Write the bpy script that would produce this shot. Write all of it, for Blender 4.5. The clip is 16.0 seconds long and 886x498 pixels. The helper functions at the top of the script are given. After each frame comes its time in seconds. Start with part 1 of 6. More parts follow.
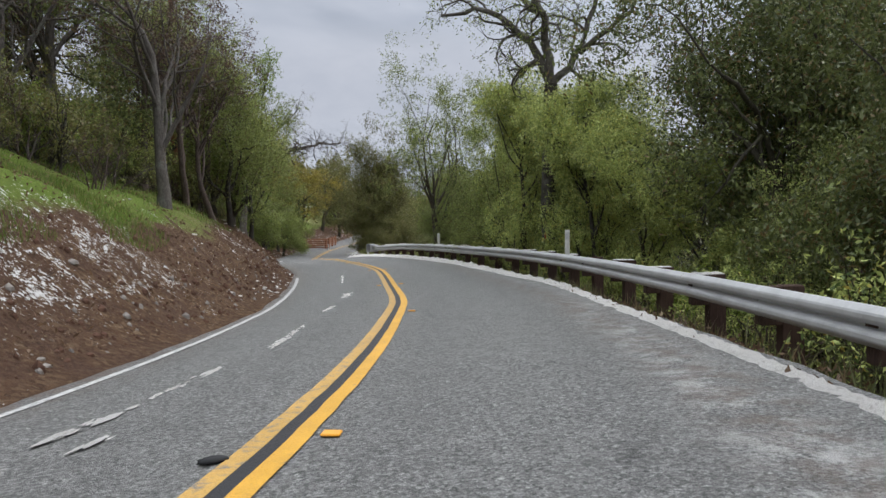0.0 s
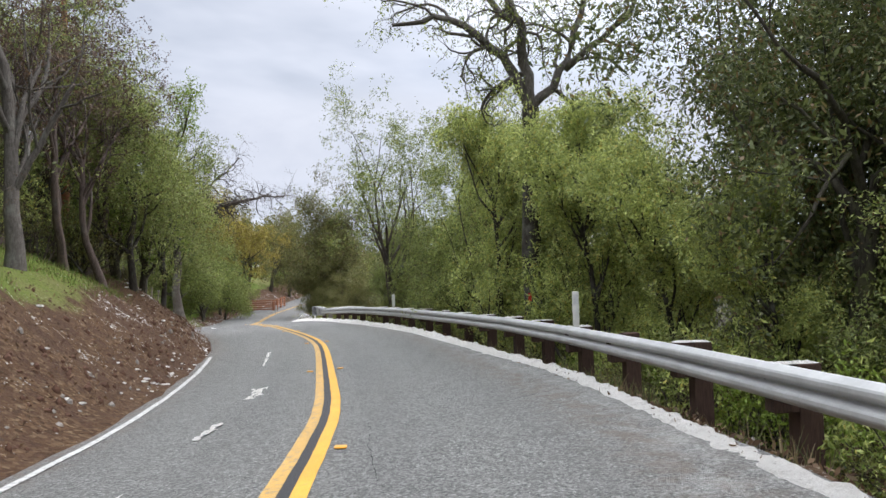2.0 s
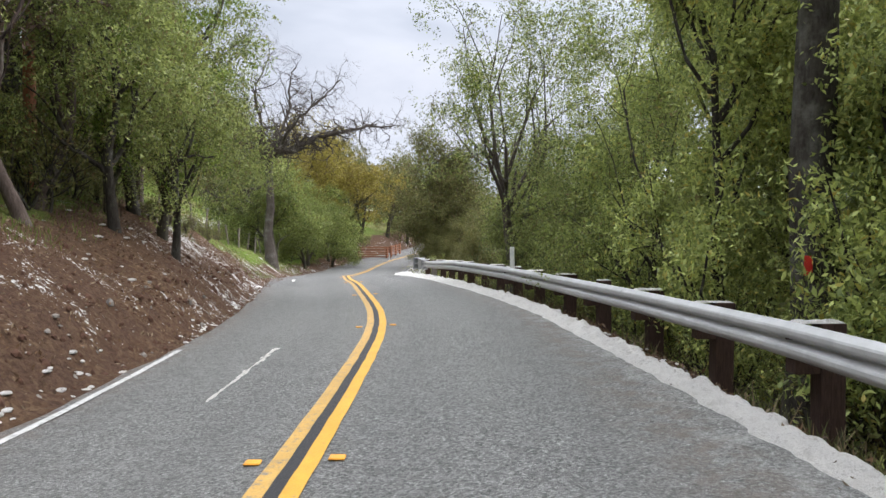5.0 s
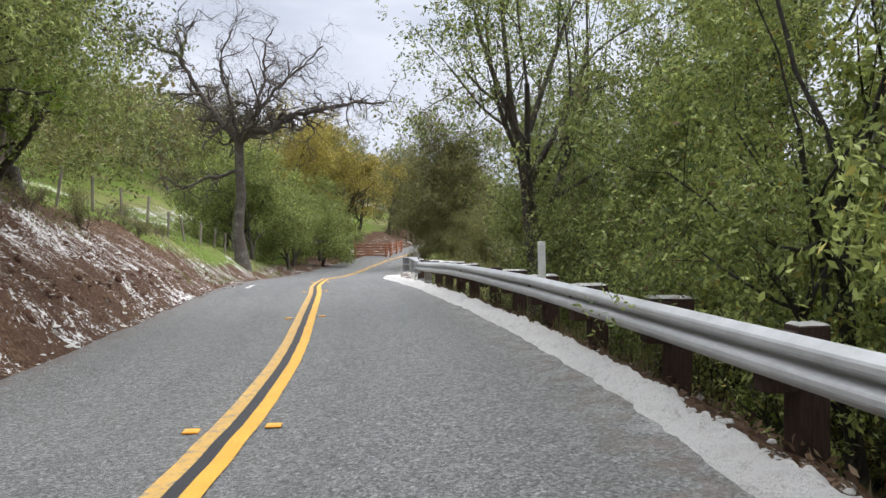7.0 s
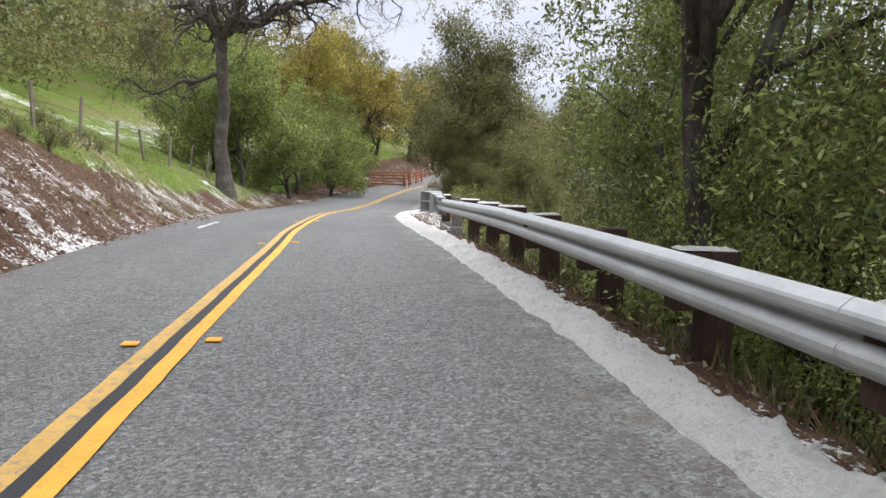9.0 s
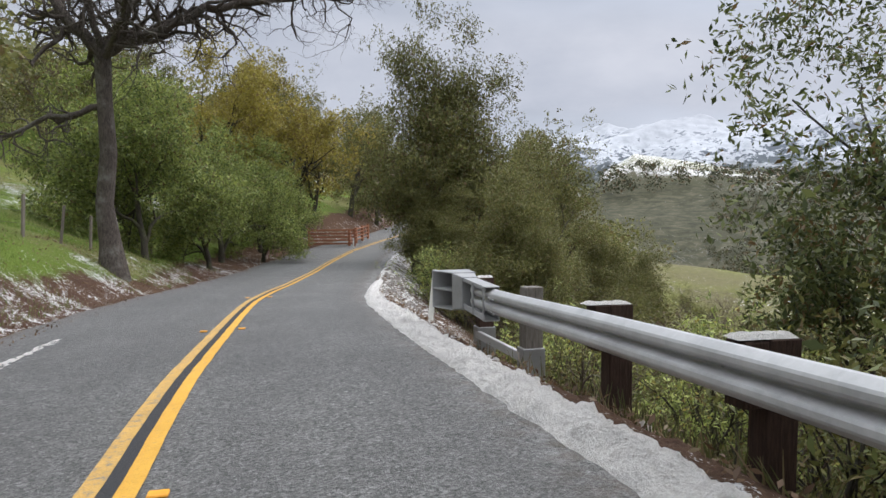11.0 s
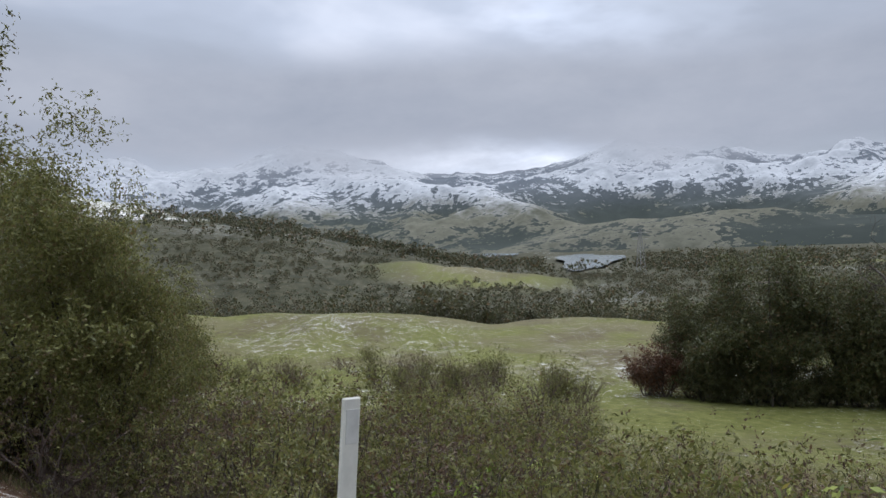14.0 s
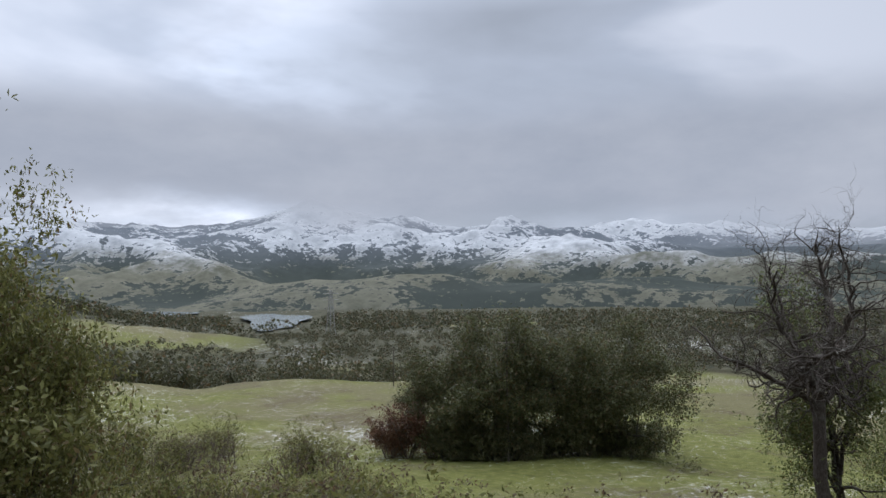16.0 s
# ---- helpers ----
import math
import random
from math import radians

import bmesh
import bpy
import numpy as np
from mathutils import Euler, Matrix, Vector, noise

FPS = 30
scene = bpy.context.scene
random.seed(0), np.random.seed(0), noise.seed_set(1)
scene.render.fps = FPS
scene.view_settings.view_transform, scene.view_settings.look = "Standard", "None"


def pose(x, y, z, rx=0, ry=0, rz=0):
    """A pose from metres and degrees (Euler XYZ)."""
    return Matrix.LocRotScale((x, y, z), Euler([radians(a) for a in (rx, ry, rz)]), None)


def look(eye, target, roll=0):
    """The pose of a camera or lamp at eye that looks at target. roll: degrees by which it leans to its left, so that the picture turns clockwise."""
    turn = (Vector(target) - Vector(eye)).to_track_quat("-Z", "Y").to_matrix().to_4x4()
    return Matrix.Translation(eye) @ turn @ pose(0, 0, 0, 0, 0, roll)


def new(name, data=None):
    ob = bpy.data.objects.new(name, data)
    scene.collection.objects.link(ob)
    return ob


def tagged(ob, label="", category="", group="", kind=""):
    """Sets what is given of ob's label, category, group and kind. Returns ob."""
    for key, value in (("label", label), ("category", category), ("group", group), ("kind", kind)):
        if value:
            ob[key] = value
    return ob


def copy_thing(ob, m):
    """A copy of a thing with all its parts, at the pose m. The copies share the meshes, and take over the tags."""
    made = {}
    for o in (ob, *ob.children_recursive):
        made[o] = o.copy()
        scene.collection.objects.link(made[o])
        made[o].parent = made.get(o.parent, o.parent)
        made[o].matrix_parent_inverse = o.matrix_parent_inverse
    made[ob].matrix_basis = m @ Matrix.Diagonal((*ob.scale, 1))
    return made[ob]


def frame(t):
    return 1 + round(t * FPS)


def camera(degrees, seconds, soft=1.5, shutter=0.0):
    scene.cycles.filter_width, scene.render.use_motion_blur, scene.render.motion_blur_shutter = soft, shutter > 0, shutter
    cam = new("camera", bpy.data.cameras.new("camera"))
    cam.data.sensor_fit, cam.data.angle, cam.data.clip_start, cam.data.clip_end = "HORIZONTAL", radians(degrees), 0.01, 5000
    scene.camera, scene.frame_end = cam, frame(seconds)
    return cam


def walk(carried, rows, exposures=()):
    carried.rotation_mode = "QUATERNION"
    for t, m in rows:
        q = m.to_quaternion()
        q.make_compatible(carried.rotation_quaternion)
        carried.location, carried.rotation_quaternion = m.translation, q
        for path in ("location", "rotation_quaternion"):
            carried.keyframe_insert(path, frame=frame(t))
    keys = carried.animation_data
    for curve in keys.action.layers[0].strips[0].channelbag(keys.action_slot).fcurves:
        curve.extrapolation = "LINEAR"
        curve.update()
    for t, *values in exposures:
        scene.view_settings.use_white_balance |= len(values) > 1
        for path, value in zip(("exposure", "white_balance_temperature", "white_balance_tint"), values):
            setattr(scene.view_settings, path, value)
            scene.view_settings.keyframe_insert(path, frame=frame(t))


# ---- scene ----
cam = camera(62.8, 16.0)
PATH = [
    (0, (3.885, -7.111, 1.101), (3.489, -5.152, 1.036), -0.8),
    (0.5, (3.696, -5.968, 1.136), (3.27, -4.015, 1.162), -0.7),
    (1, (3.462, -4.777, 1.181), (3.015, -2.83, 1.273), -1.0),
    (1.5, (3.194, -3.534, 1.193), (2.805, -1.576, 1.307), -1.4),
    (2, (2.95, -2.264, 1.18), (2.675, -0.285, 1.269), -1.7),
    (2.5, (2.764, -0.905, 1.214), (2.553, 1.084, 1.258), -1.4),
    (3, (2.579, 0.397, 1.178), (2.306, 2.379, 1.184), -1.1),
    (3.5, (2.298, 1.758, 1.169), (1.895, 3.716, 1.148), -0.7),
    (4, (1.983, 3.248, 1.143), (1.462, 5.179, 1.101), -0.7),
    (4.2, (1.85, 3.915, 1.143), (1.301, 5.838, 1.094), -0.6),
    (6.3, (0.087, 11.18, 0.961), (-0.563, 13.071, 0.928), -0.1),
    (6.5, (-0.096, 11.857, 0.945), (-0.742, 13.749, 0.907), -0.3),
    (7, (-0.55, 13.513, 0.916), (-1.191, 15.407, 0.865), -0.3),
    (7.5, (-1.051, 15.188, 0.909), (-1.697, 17.079, 0.828), -0.3),
    (8, (-1.592, 16.858, 0.894), (-2.241, 18.745, 0.753), 0.2),
    (8.5, (-2.333, 18.637, 0.775), (-2.987, 20.515, 0.566), 1.1),
    (9, (-3.214, 20.346, 0.769), (-3.901, 22.209, 0.525), 1.5),
    (9.2, (-3.586, 21.042, 0.792), (-4.286, 22.899, 0.551), 1.0),
    (11.3, (-7.914, 28.795, 0.757), (-8.37, 30.74, 0.677), -0.8),
    (11.5, (-8.287, 29.543, 0.737), (-8.683, 31.503, 0.666), -0.6),
    (12, (-9.095, 31.35, 0.696), (-9.262, 33.342, 0.65), -0.3),
    (12.5, (-9.871, 33.198, 0.626), (-9.739, 35.193, 0.599), 0.0),
    (13, (-10.696, 34.963, 0.539), (-10.268, 36.916, 0.522), -0.6),
    (13.5, (-11.558, 36.628, 0.436), (-10.863, 38.503, 0.419), -1.3),
    (14, (-12.294, 38.263, 0.322), (-11.358, 40.031, 0.308), -1.9),
    (14.5, (-13.053, 39.918, 0.284), (-11.917, 41.565, 0.285), -1.5),
    (15, (-13.835, 41.568, 0.274), (-12.527, 43.08, 0.32), -0.9),
    (15.5, (-14.601, 43.211, 0.295), (-13.136, 44.568, 0.393), -0.8),
    (16, (-15.413, 44.862, 0.312), (-13.828, 46.073, 0.444), -0.6),
]
# stops and white balance by which the clip's own picture drifts
EXPOSURES = [(0.0, -0.04, 6300, 13), (2.0, 0.48, 6320, 14), (4.0, 0.60, 6380, 14), (7.0, 0.58, 6350, 14), (9.0, 0.64, 6350, 15), (11.3, -0.02, 6270, 14), (12.5, -0.30, 6020, 14), (16.0, -0.36, 6020, 13)]
walk(cam, [(t, look(eye, target, roll)) for t, eye, target, roll in PATH], EXPOSURES)


# ---- world, sun ----
world = bpy.data.worlds.new("overcast_sky")
scene.world = world
world.use_nodes = True
wn, wl = world.node_tree.nodes, world.node_tree.links
wn.clear()


def sky_nodes():
    out = wn.new("ShaderNodeOutputWorld")
    sky = wn.new("ShaderNodeTexSky")
    sky.sky_type, sky.sun_disc = "NISHITA", False
    sky.sun_elevation, sky.sun_rotation = radians(42), radians(48)
    bg_sky = wn.new("ShaderNodeBackground")
    bg_sky.inputs[1].default_value = 0.08
    wl.new(sky.outputs[0], bg_sky.inputs[0])
    tc = wn.new("ShaderNodeTexCoord")
    sep = wn.new("ShaderNodeSeparateXYZ")
    wl.new(tc.outputs["Generated"], sep.inputs[0])
    # cloud sheet seen in perspective: direction divided by its height
    h = wn.new("ShaderNodeMath"); h.operation = "ADD"; h.inputs[1].default_value = 0.16
    wl.new(sep.outputs[2], h.inputs[0])
    hm = wn.new("ShaderNodeMath"); hm.operation = "MAXIMUM"; hm.inputs[1].default_value = 0.06
    wl.new(h.outputs[0], hm.inputs[0])
    div = wn.new("ShaderNodeVectorMath"); div.operation = "DIVIDE"
    comb = wn.new("ShaderNodeCombineXYZ")
    for k in range(3):
        wl.new(hm.outputs[0], comb.inputs[k])
    wl.new(tc.outputs["Generated"], div.inputs[0]); wl.new(comb.outputs[0], div.inputs[1])
    n1 = wn.new("ShaderNodeTexNoise"); n1.inputs["Scale"].default_value = 0.95; n1.inputs["Detail"].default_value = 5; n1.inputs["Roughness"].default_value = 0.48
    n1.inputs["Distortion"].default_value = 0.25
    wl.new(div.outputs[0], n1.inputs["Vector"])
    ramp = wn.new("ShaderNodeValToRGB")
    ramp.color_ramp.elements[0].position, ramp.color_ramp.elements[1].position = 0.36, 0.68
    ramp.color_ramp.elements[0].color = (0.385, 0.42, 0.465, 1)
    ramp.color_ramp.elements[1].color = (0.74, 0.775, 0.83, 1)
    e = ramp.color_ramp.elements.new(0.52); e.color = (0.50, 0.545, 0.61, 1)
    wl.new(n1.outputs[0], ramp.inputs[0])
    # an overcast sky is brighter towards the zenith
    mr = wn.new("ShaderNodeMapRange")
    mr.inputs["From Min"].default_value, mr.inputs["From Max"].default_value = 0.37, 1.0
    mr.inputs["To Min"].default_value, mr.inputs["To Max"].default_value = 1.04, 7.0
    wl.new(sep.outputs[2], mr.inputs[0])
    bg = wn.new("ShaderNodeBackground")
    # the thin cloud overhead lets a warmer light through
    warm = wn.new("ShaderNodeMix"); warm.data_type, warm.blend_type = "RGBA", "MULTIPLY"
    up = wn.new("ShaderNodeMapRange")
    up.inputs["From Min"].default_value, up.inputs["From Max"].default_value = 0.40, 0.75
    wl.new(sep.outputs[2], up.inputs[0]); wl.new(up.outputs[0], warm.inputs[0])
    warm.inputs[7].default_value = (1.0, 0.965, 0.89, 1)
    wl.new(ramp.outputs[0], warm.inputs[6])
    side = wn.new("ShaderNodeVectorMath"); side.operation = "DOT_PRODUCT"; side.inputs[1].default_value = (0.737, 0.676, 0.0)
    wl.new(tc.outputs["Generated"], side.inputs[0])
    # thin place in the cloud over the reservoir
    gap = wn.new("ShaderNodeVectorMath"); gap.operation = "DOT_PRODUCT"; gap.inputs[1].default_value = (0.629, 0.749, 0.208)
    wl.new(tc.outputs["Generated"], gap.inputs[0])
    thin = wn.new("ShaderNodeMapRange"); thin.interpolation_type = "SMOOTHSTEP"
    thin.inputs["From Min"].default_value, thin.inputs["From Max"].default_value = 0.962, 0.998
    wl.new(gap.outputs["Value"], thin.inputs[0])
    n2 = wn.new("ShaderNodeTexNoise"); n2.inputs["Scale"].default_value = 2.6; n2.inputs["Detail"].default_value = 4; n2.inputs["Roughness"].default_value = 0.5
    wl.new(div.outputs[0], n2.inputs["Vector"])
    wisp = wn.new("ShaderNodeMapRange"); wisp.interpolation_type = "SMOOTHSTEP"
    wisp.inputs["From Min"].default_value, wisp.inputs["From Max"].default_value, wisp.inputs["To Max"].default_value = 0.40, 0.66, 0.34
    wl.new(n2.outputs[0], wisp.inputs[0])
    open_sky = wn.new("ShaderNodeMath"); open_sky.operation = "MULTIPLY_ADD"; open_sky.inputs[2].default_value = 1.0
    wl.new(thin.outputs[0], open_sky.inputs[0]); wl.new(wisp.outputs[0], open_sky.inputs[1])
    north = wn.new("ShaderNodeVectorMath"); north.operation = "DOT_PRODUCT"; north.inputs[1].default_value = (0.342, 0.925, 0.167)
    wl.new(tc.outputs["Generated"], north.inputs[0])
    pale = wn.new("ShaderNodeMapRange"); pale.interpolation_type = "SMOOTHSTEP"
    pale.inputs["From Min"].default_value, pale.inputs["From Max"].default_value = 0.84, 1.0
    pale.inputs["To Min"].default_value, pale.inputs["To Max"].default_value = 1.0, 1.30
    wl.new(north.outputs["Value"], pale.inputs[0])
    veil = wn.new("ShaderNodeMapRange")
    veil.inputs["From Min"].default_value, veil.inputs["From Max"].default_value = 0.40, 1.0
    veil.inputs["To Min"].default_value, veil.inputs["To Max"].default_value = 0.90, 1.24
    wl.new(side.outputs["Value"], veil.inputs[0])
    glow = wn.new("ShaderNodeMath"); glow.operation = "MULTIPLY"
    wl.new(mr.outputs[0], glow.inputs[0]); wl.new(veil.outputs[0], glow.inputs[1])
    soft = wn.new("ShaderNodeMath"); soft.operation = "MULTIPLY"
    wl.new(glow.outputs[0], soft.inputs[0]); wl.new(pale.outputs[0], soft.inputs[1])
    both = wn.new("ShaderNodeMath"); both.operation = "MULTIPLY"
    wl.new(soft.outputs[0], both.inputs[0]); wl.new(open_sky.outputs[0], both.inputs[1])
    wl.new(warm.outputs[2], bg.inputs[0]); wl.new(both.outputs[0], bg.inputs[1])
    mix = wn.new("ShaderNodeMixShader"); mix.inputs[0].default_value = 0.92
    wl.new(bg_sky.outputs[0], mix.inputs[1]); wl.new(bg.outputs[0], mix.inputs[2])
    wl.new(mix.outputs[0], out.inputs[0])


sky_nodes()
sun_data = bpy.data.lights.new("sun", "SUN")
sun_data.energy, sun_data.angle, sun_data.color = 1.4, radians(45), (1.0, 0.95, 0.87)
sun = new("sun", sun_data)
sun.matrix_world = look((60, 55, 75), (0, 0, 0))


# ---- materials ----
class Mat:
    """A small node builder: one principled material with object or world coordinates."""

    def __init__(self, name, rough=0.8, metal=0.0, spec=0.3):
        self.m = bpy.data.materials.new(name)
        self.m.use_nodes = True
        self.n, self.l = self.m.node_tree.nodes, self.m.node_tree.links
        self.b = self.n["Principled BSDF"]
        self.b.inputs["Roughness"].default_value = rough
        self.b.inputs["Metallic"].default_value = metal
        self.b.inputs["Specular IOR Level"].default_value = spec
        geo = self.n.new("ShaderNodeNewGeometry")
        self.pos = geo.outputs["Position"]
        self.geo = geo

    def obj(self):
        return self.n.new("ShaderNodeTexCoord").outputs["Object"]

    def stretch(self, vec, sx, sy, sz):
        v = self.n.new("ShaderNodeVectorMath"); v.operation = "MULTIPLY"; v.inputs[1].default_value = (sx, sy, sz)
        self.l.new(vec, v.inputs[0])
        return v.outputs[0]

    def noise(self, scale, detail=4, rough=0.6, vec=None, dist=0.0):
        t = self.n.new("ShaderNodeTexNoise")
        t.inputs["Scale"].default_value, t.inputs["Detail"].default_value, t.inputs["Roughness"].default_value = scale, detail, rough
        t.inputs["Distortion"].default_value = dist
        self.l.new(vec or self.pos, t.inputs["Vector"])
        return t.outputs[0]

    def cells(self, scale, vec=None, what="Distance"):
        t = self.n.new("ShaderNodeTexVoronoi")
        t.inputs["Scale"].default_value = scale
        self.l.new(vec or self.pos, t.inputs["Vector"])
        return t.outputs[what]

    def ramp(self, fac, *stops):
        r = self.n.new("ShaderNodeValToRGB")
        els = r.color_ramp.elements
        while len(els) < len(stops):
            els.new(0.5)
        for el, (p, c) in zip(els, stops):
            el.position = p
            el.color = (*c, 1) if len(c) == 3 else c
        self.l.new(fac, r.inputs[0])
        return r.outputs[0]

    def step(self, fac, a, b, lo=0.0, hi=1.0):
        r = self.n.new("ShaderNodeMapRange")
        r.interpolation_type = "SMOOTHSTEP"
        for k, v in zip(("From Min", "From Max", "To Min", "To Max"), (a, b, lo, hi)):
            r.inputs[k].default_value = v
        self.l.new(fac, r.inputs[0])
        return r.outputs[0]

    def math(self, op, a, b):
        n = self.n.new("ShaderNodeMath"); n.operation = op
        for k, v in enumerate((a, b)):
            if isinstance(v, (int, float)):
                n.inputs[k].default_value = v
            else:
                self.l.new(v, n.inputs[k])
        return n.outputs[0]

    def mix(self, fac, a, b, mode="MIX"):
        n = self.n.new("ShaderNodeMix"); n.data_type = "RGBA"; n.blend_type = mode
        for sock, v in ((n.inputs[0], fac), (n.inputs[6], a), (n.inputs[7], b)):
            if isinstance(v, (int, float)):
                sock.default_value = v
            elif isinstance(v, tuple):
                sock.default_value = (*v, 1)
            else:
                self.l.new(v, sock)
        return n.outputs[2]

    def attr(self, name):
        a = self.n.new("ShaderNodeAttribute"); a.attribute_name = name
        return a.outputs["Fac"]

    def rand(self):
        return self.n.new("ShaderNodeObjectInfo").outputs["Random"]

    def island(self):
        return self.geo.outputs["Random Per Island"]

    def color(self, c):
        if isinstance(c, tuple):
            self.b.inputs["Base Color"].default_value = (*c, 1)
        else:
            self.l.new(c, self.b.inputs["Base Color"])
        return self

    def rough(self, r):
        self.l.new(r, self.b.inputs["Roughness"])
        return self

    def bump(self, h, strength=0.4, dist=0.02):
        b = self.n.new("ShaderNodeBump")
        b.inputs["Strength"].default_value, b.inputs["Distance"].default_value = strength, dist
        self.l.new(h, b.inputs["Height"])
        self.l.new(b.outputs[0], self.b.inputs["Normal"])
        return self


def mat_asphalt():
    k = Mat("asphalt_chipseal", 0.74, spec=0.35)
    fine, chips, mid, big = k.noise(120, 2, 0.7), k.noise(44, 3, 0.8), k.noise(5, 4), k.noise(0.5, 4)
    stones = k.cells(48, what="Color")
    c = k.ramp(chips, (0.34, (0.045, 0.044, 0.042)), (0.47, (0.175, 0.171, 0.163)), (0.54, (0.33, 0.323, 0.307)), (0.63, (0.80, 0.79, 0.755)))
    c = k.mix(0.66, c, k.ramp(stones, (0.0, (0.025, 0.025, 0.024)), (0.5, (0.25, 0.245, 0.234)), (0.85, (0.46, 0.45, 0.43)), (1.0, (0.82, 0.80, 0.765))))
    c = k.mix(k.step(fine, 0.44, 0.62, 0.0, 0.6), c, (0.045, 0.054, 0.052))
    c = k.mix(k.step(mid, 0.40, 0.72, 0.0, 0.20), c, (0.115, 0.112, 0.107))
    c = k.mix(k.step(big, 0.35, 0.7, 0.0, 0.16), c, (0.25, 0.245, 0.232))
    # tyre-polished wheel tracks, slush and grit, all laid along the road
    c = k.mix(k.math("MULTIPLY", k.attr("track"), 0.14), c, (0.115, 0.113, 0.108))
    sl = k.math("MULTIPLY", k.attr("slush"), k.step(k.math("ADD", k.math("MULTIPLY", k.noise(3.0, 7, 0.75), 0.8), k.math("MULTIPLY", chips, 0.3)), 0.49, 0.66))
    c = k.mix(sl, c, (0.60, 0.59, 0.57))
    # an old dark tyre smear
    off = k.n.new("ShaderNodeVectorMath"); off.operation = "DISTANCE"; off.inputs[1].default_value = (4.08, -1.30, -0.08)
    k.l.new(k.stretch(k.pos, 1, 0.34, 1), off.inputs[0])
    smear = k.step(k.math("ADD", off.outputs["Value"], k.math("MULTIPLY", k.math("SUBTRACT", k.noise(9, 5, 0.7), 0.5), 0.35)), 0.20, 0.06, 0.0, 0.72)
    c = k.mix(smear, c, (0.030, 0.030, 0.031))
    g = k.math("MULTIPLY", k.attr("grit"), k.step(k.noise(5, 6, 0.7), 0.38, 0.66))
    c = k.mix(g, c, (0.19, 0.15, 0.12))
    # dimmer light of the far stretch, put into the asphalt's colour as a darker tone
    c = k.mix(k.math("MULTIPLY", k.attr("dimmed"), k.step(big, 0.25, 0.6, 0.30, 0.55)), c, k.mix(1.0, c, (0.42, 0.42, 0.43), "MULTIPLY"))
    k.color(c).bump(k.math("ADD", chips, k.math("MULTIPLY", fine, 0.5)), 1.0, 0.045)
    return k.m


def mat_paint(name, col, wear=0.5, size=14):
    k = Mat(name, 0.6)
    w = k.step(k.noise(size, 6, 0.75), wear - 0.09, wear + 0.10)
    fine = k.noise(95, 2, 0.7)
    shade = k.ramp(k.noise(3, 4), (0.3, tuple(v * 0.80 for v in col)), (0.7, col))
    shade = k.mix(k.step(fine, 0.3, 0.55, 0.55, 0.0), shade, tuple(v * 0.45 for v in col))
    c = k.mix(w, shade, (0.15, 0.148, 0.142))
    k.color(c).bump(fine, 0.5, 0.01)
    return k.m


def mat_snow(name="snow", dirt=0.3):
    k = Mat(name, 0.8, spec=0.2)
    n1, n2, n3 = k.noise(5, 7, 0.75), k.noise(38, 5, 0.8), k.noise(110, 3, 0.7)
    c = k.ramp(n1, (0.28, (0.64, 0.605, 0.56)), (0.5, (0.85, 0.825, 0.79)), (0.72, (0.93, 0.915, 0.89)))
    c = k.mix(k.math("MULTIPLY", k.step(k.math("ADD", n2, k.math("MULTIPLY", k.math("SUBTRACT", n1, 0.5), 0.8)), 0.50, 0.68), min(1.0, dirt * 1.6)), c, (0.24, 0.19, 0.145))
    c = k.mix(k.step(n2, 0.40, 0.60, 0.34, 0.0), c, (0.50, 0.47, 0.43))
    c = k.mix(k.step(n3, 0.52, 0.72, 0.0, 0.45 * dirt + 0.15), c, (0.30, 0.26, 0.22))
    k.color(c).bump(k.math("ADD", n2, k.math("MULTIPLY", n1, 1.5)), 1.0, 0.06)
    return k.m


def mat_steel(name="galvanised_steel", base=0.46):
    k = Mat(name, 0.5, metal=0.3, spec=0.5)
    n = k.noise(3.0, 5, 0.65)
    sp = k.cells(26, what="Color")
    c = k.ramp(n, (0.3, (base * 0.80, base * 0.80, base * 0.79)), (0.7, (base * 1.15, base * 1.15, base * 1.14)))
    c = k.mix(0.16, c, k.ramp(sp, (0.0, (base * 0.7,) * 3), (1.0, (base * 1.25,) * 3)))
    st = k.step(k.noise(5.5, 6, 0.75), 0.60, 0.76, 0.0, 0.5)
    c = k.mix(st, c, (0.20, 0.18, 0.165))
    k.color(c).rough(k.step(n, 0.2, 0.8, 0.42, 0.62)).bump(k.noise(40, 3), 0.08, 0.004)
    return k.m


def mat_wood(name, a, b, scale=14.0):
    k = Mat(name, 0.85, spec=0.2)
    v = k.stretch(k.obj(), 9, 9, 0.9)
    n = k.noise(scale * 0.5, 6, 0.7, v)
    c = k.ramp(n, (0.3, a), (0.7, b))
    c = k.mix(k.step(k.rand(), 0.0, 1.0, 0.0, 0.25), c, tuple(x * 1.7 for x in b))
    c = k.mix(k.step(k.noise(2.2, 4), 0.55, 0.8, 0.0, 0.45), c, tuple(x * 0.5 for x in a))
    k.color(c).bump(n, 0.6, 0.012)
    return k.m


def mat_bark(name, a, b, moss=0.0):
    k = Mat(name, 0.9, spec=0.15)
    v = k.stretch(k.obj(), 1, 1, 0.28)
    n = k.noise(22, 6, 0.75, v)
    c = k.ramp(n, (0.3, a), (0.68, b))
    c = k.mix(k.step(k.noise(1.7, 5, 0.7), 0.5, 0.72, 0.0, 0.5 + moss), c, (0.23, 0.23, 0.20) if moss <= 0 else (0.12, 0.125, 0.06))
    k.color(c).bump(n, 0.9, 0.03)
    return k.m


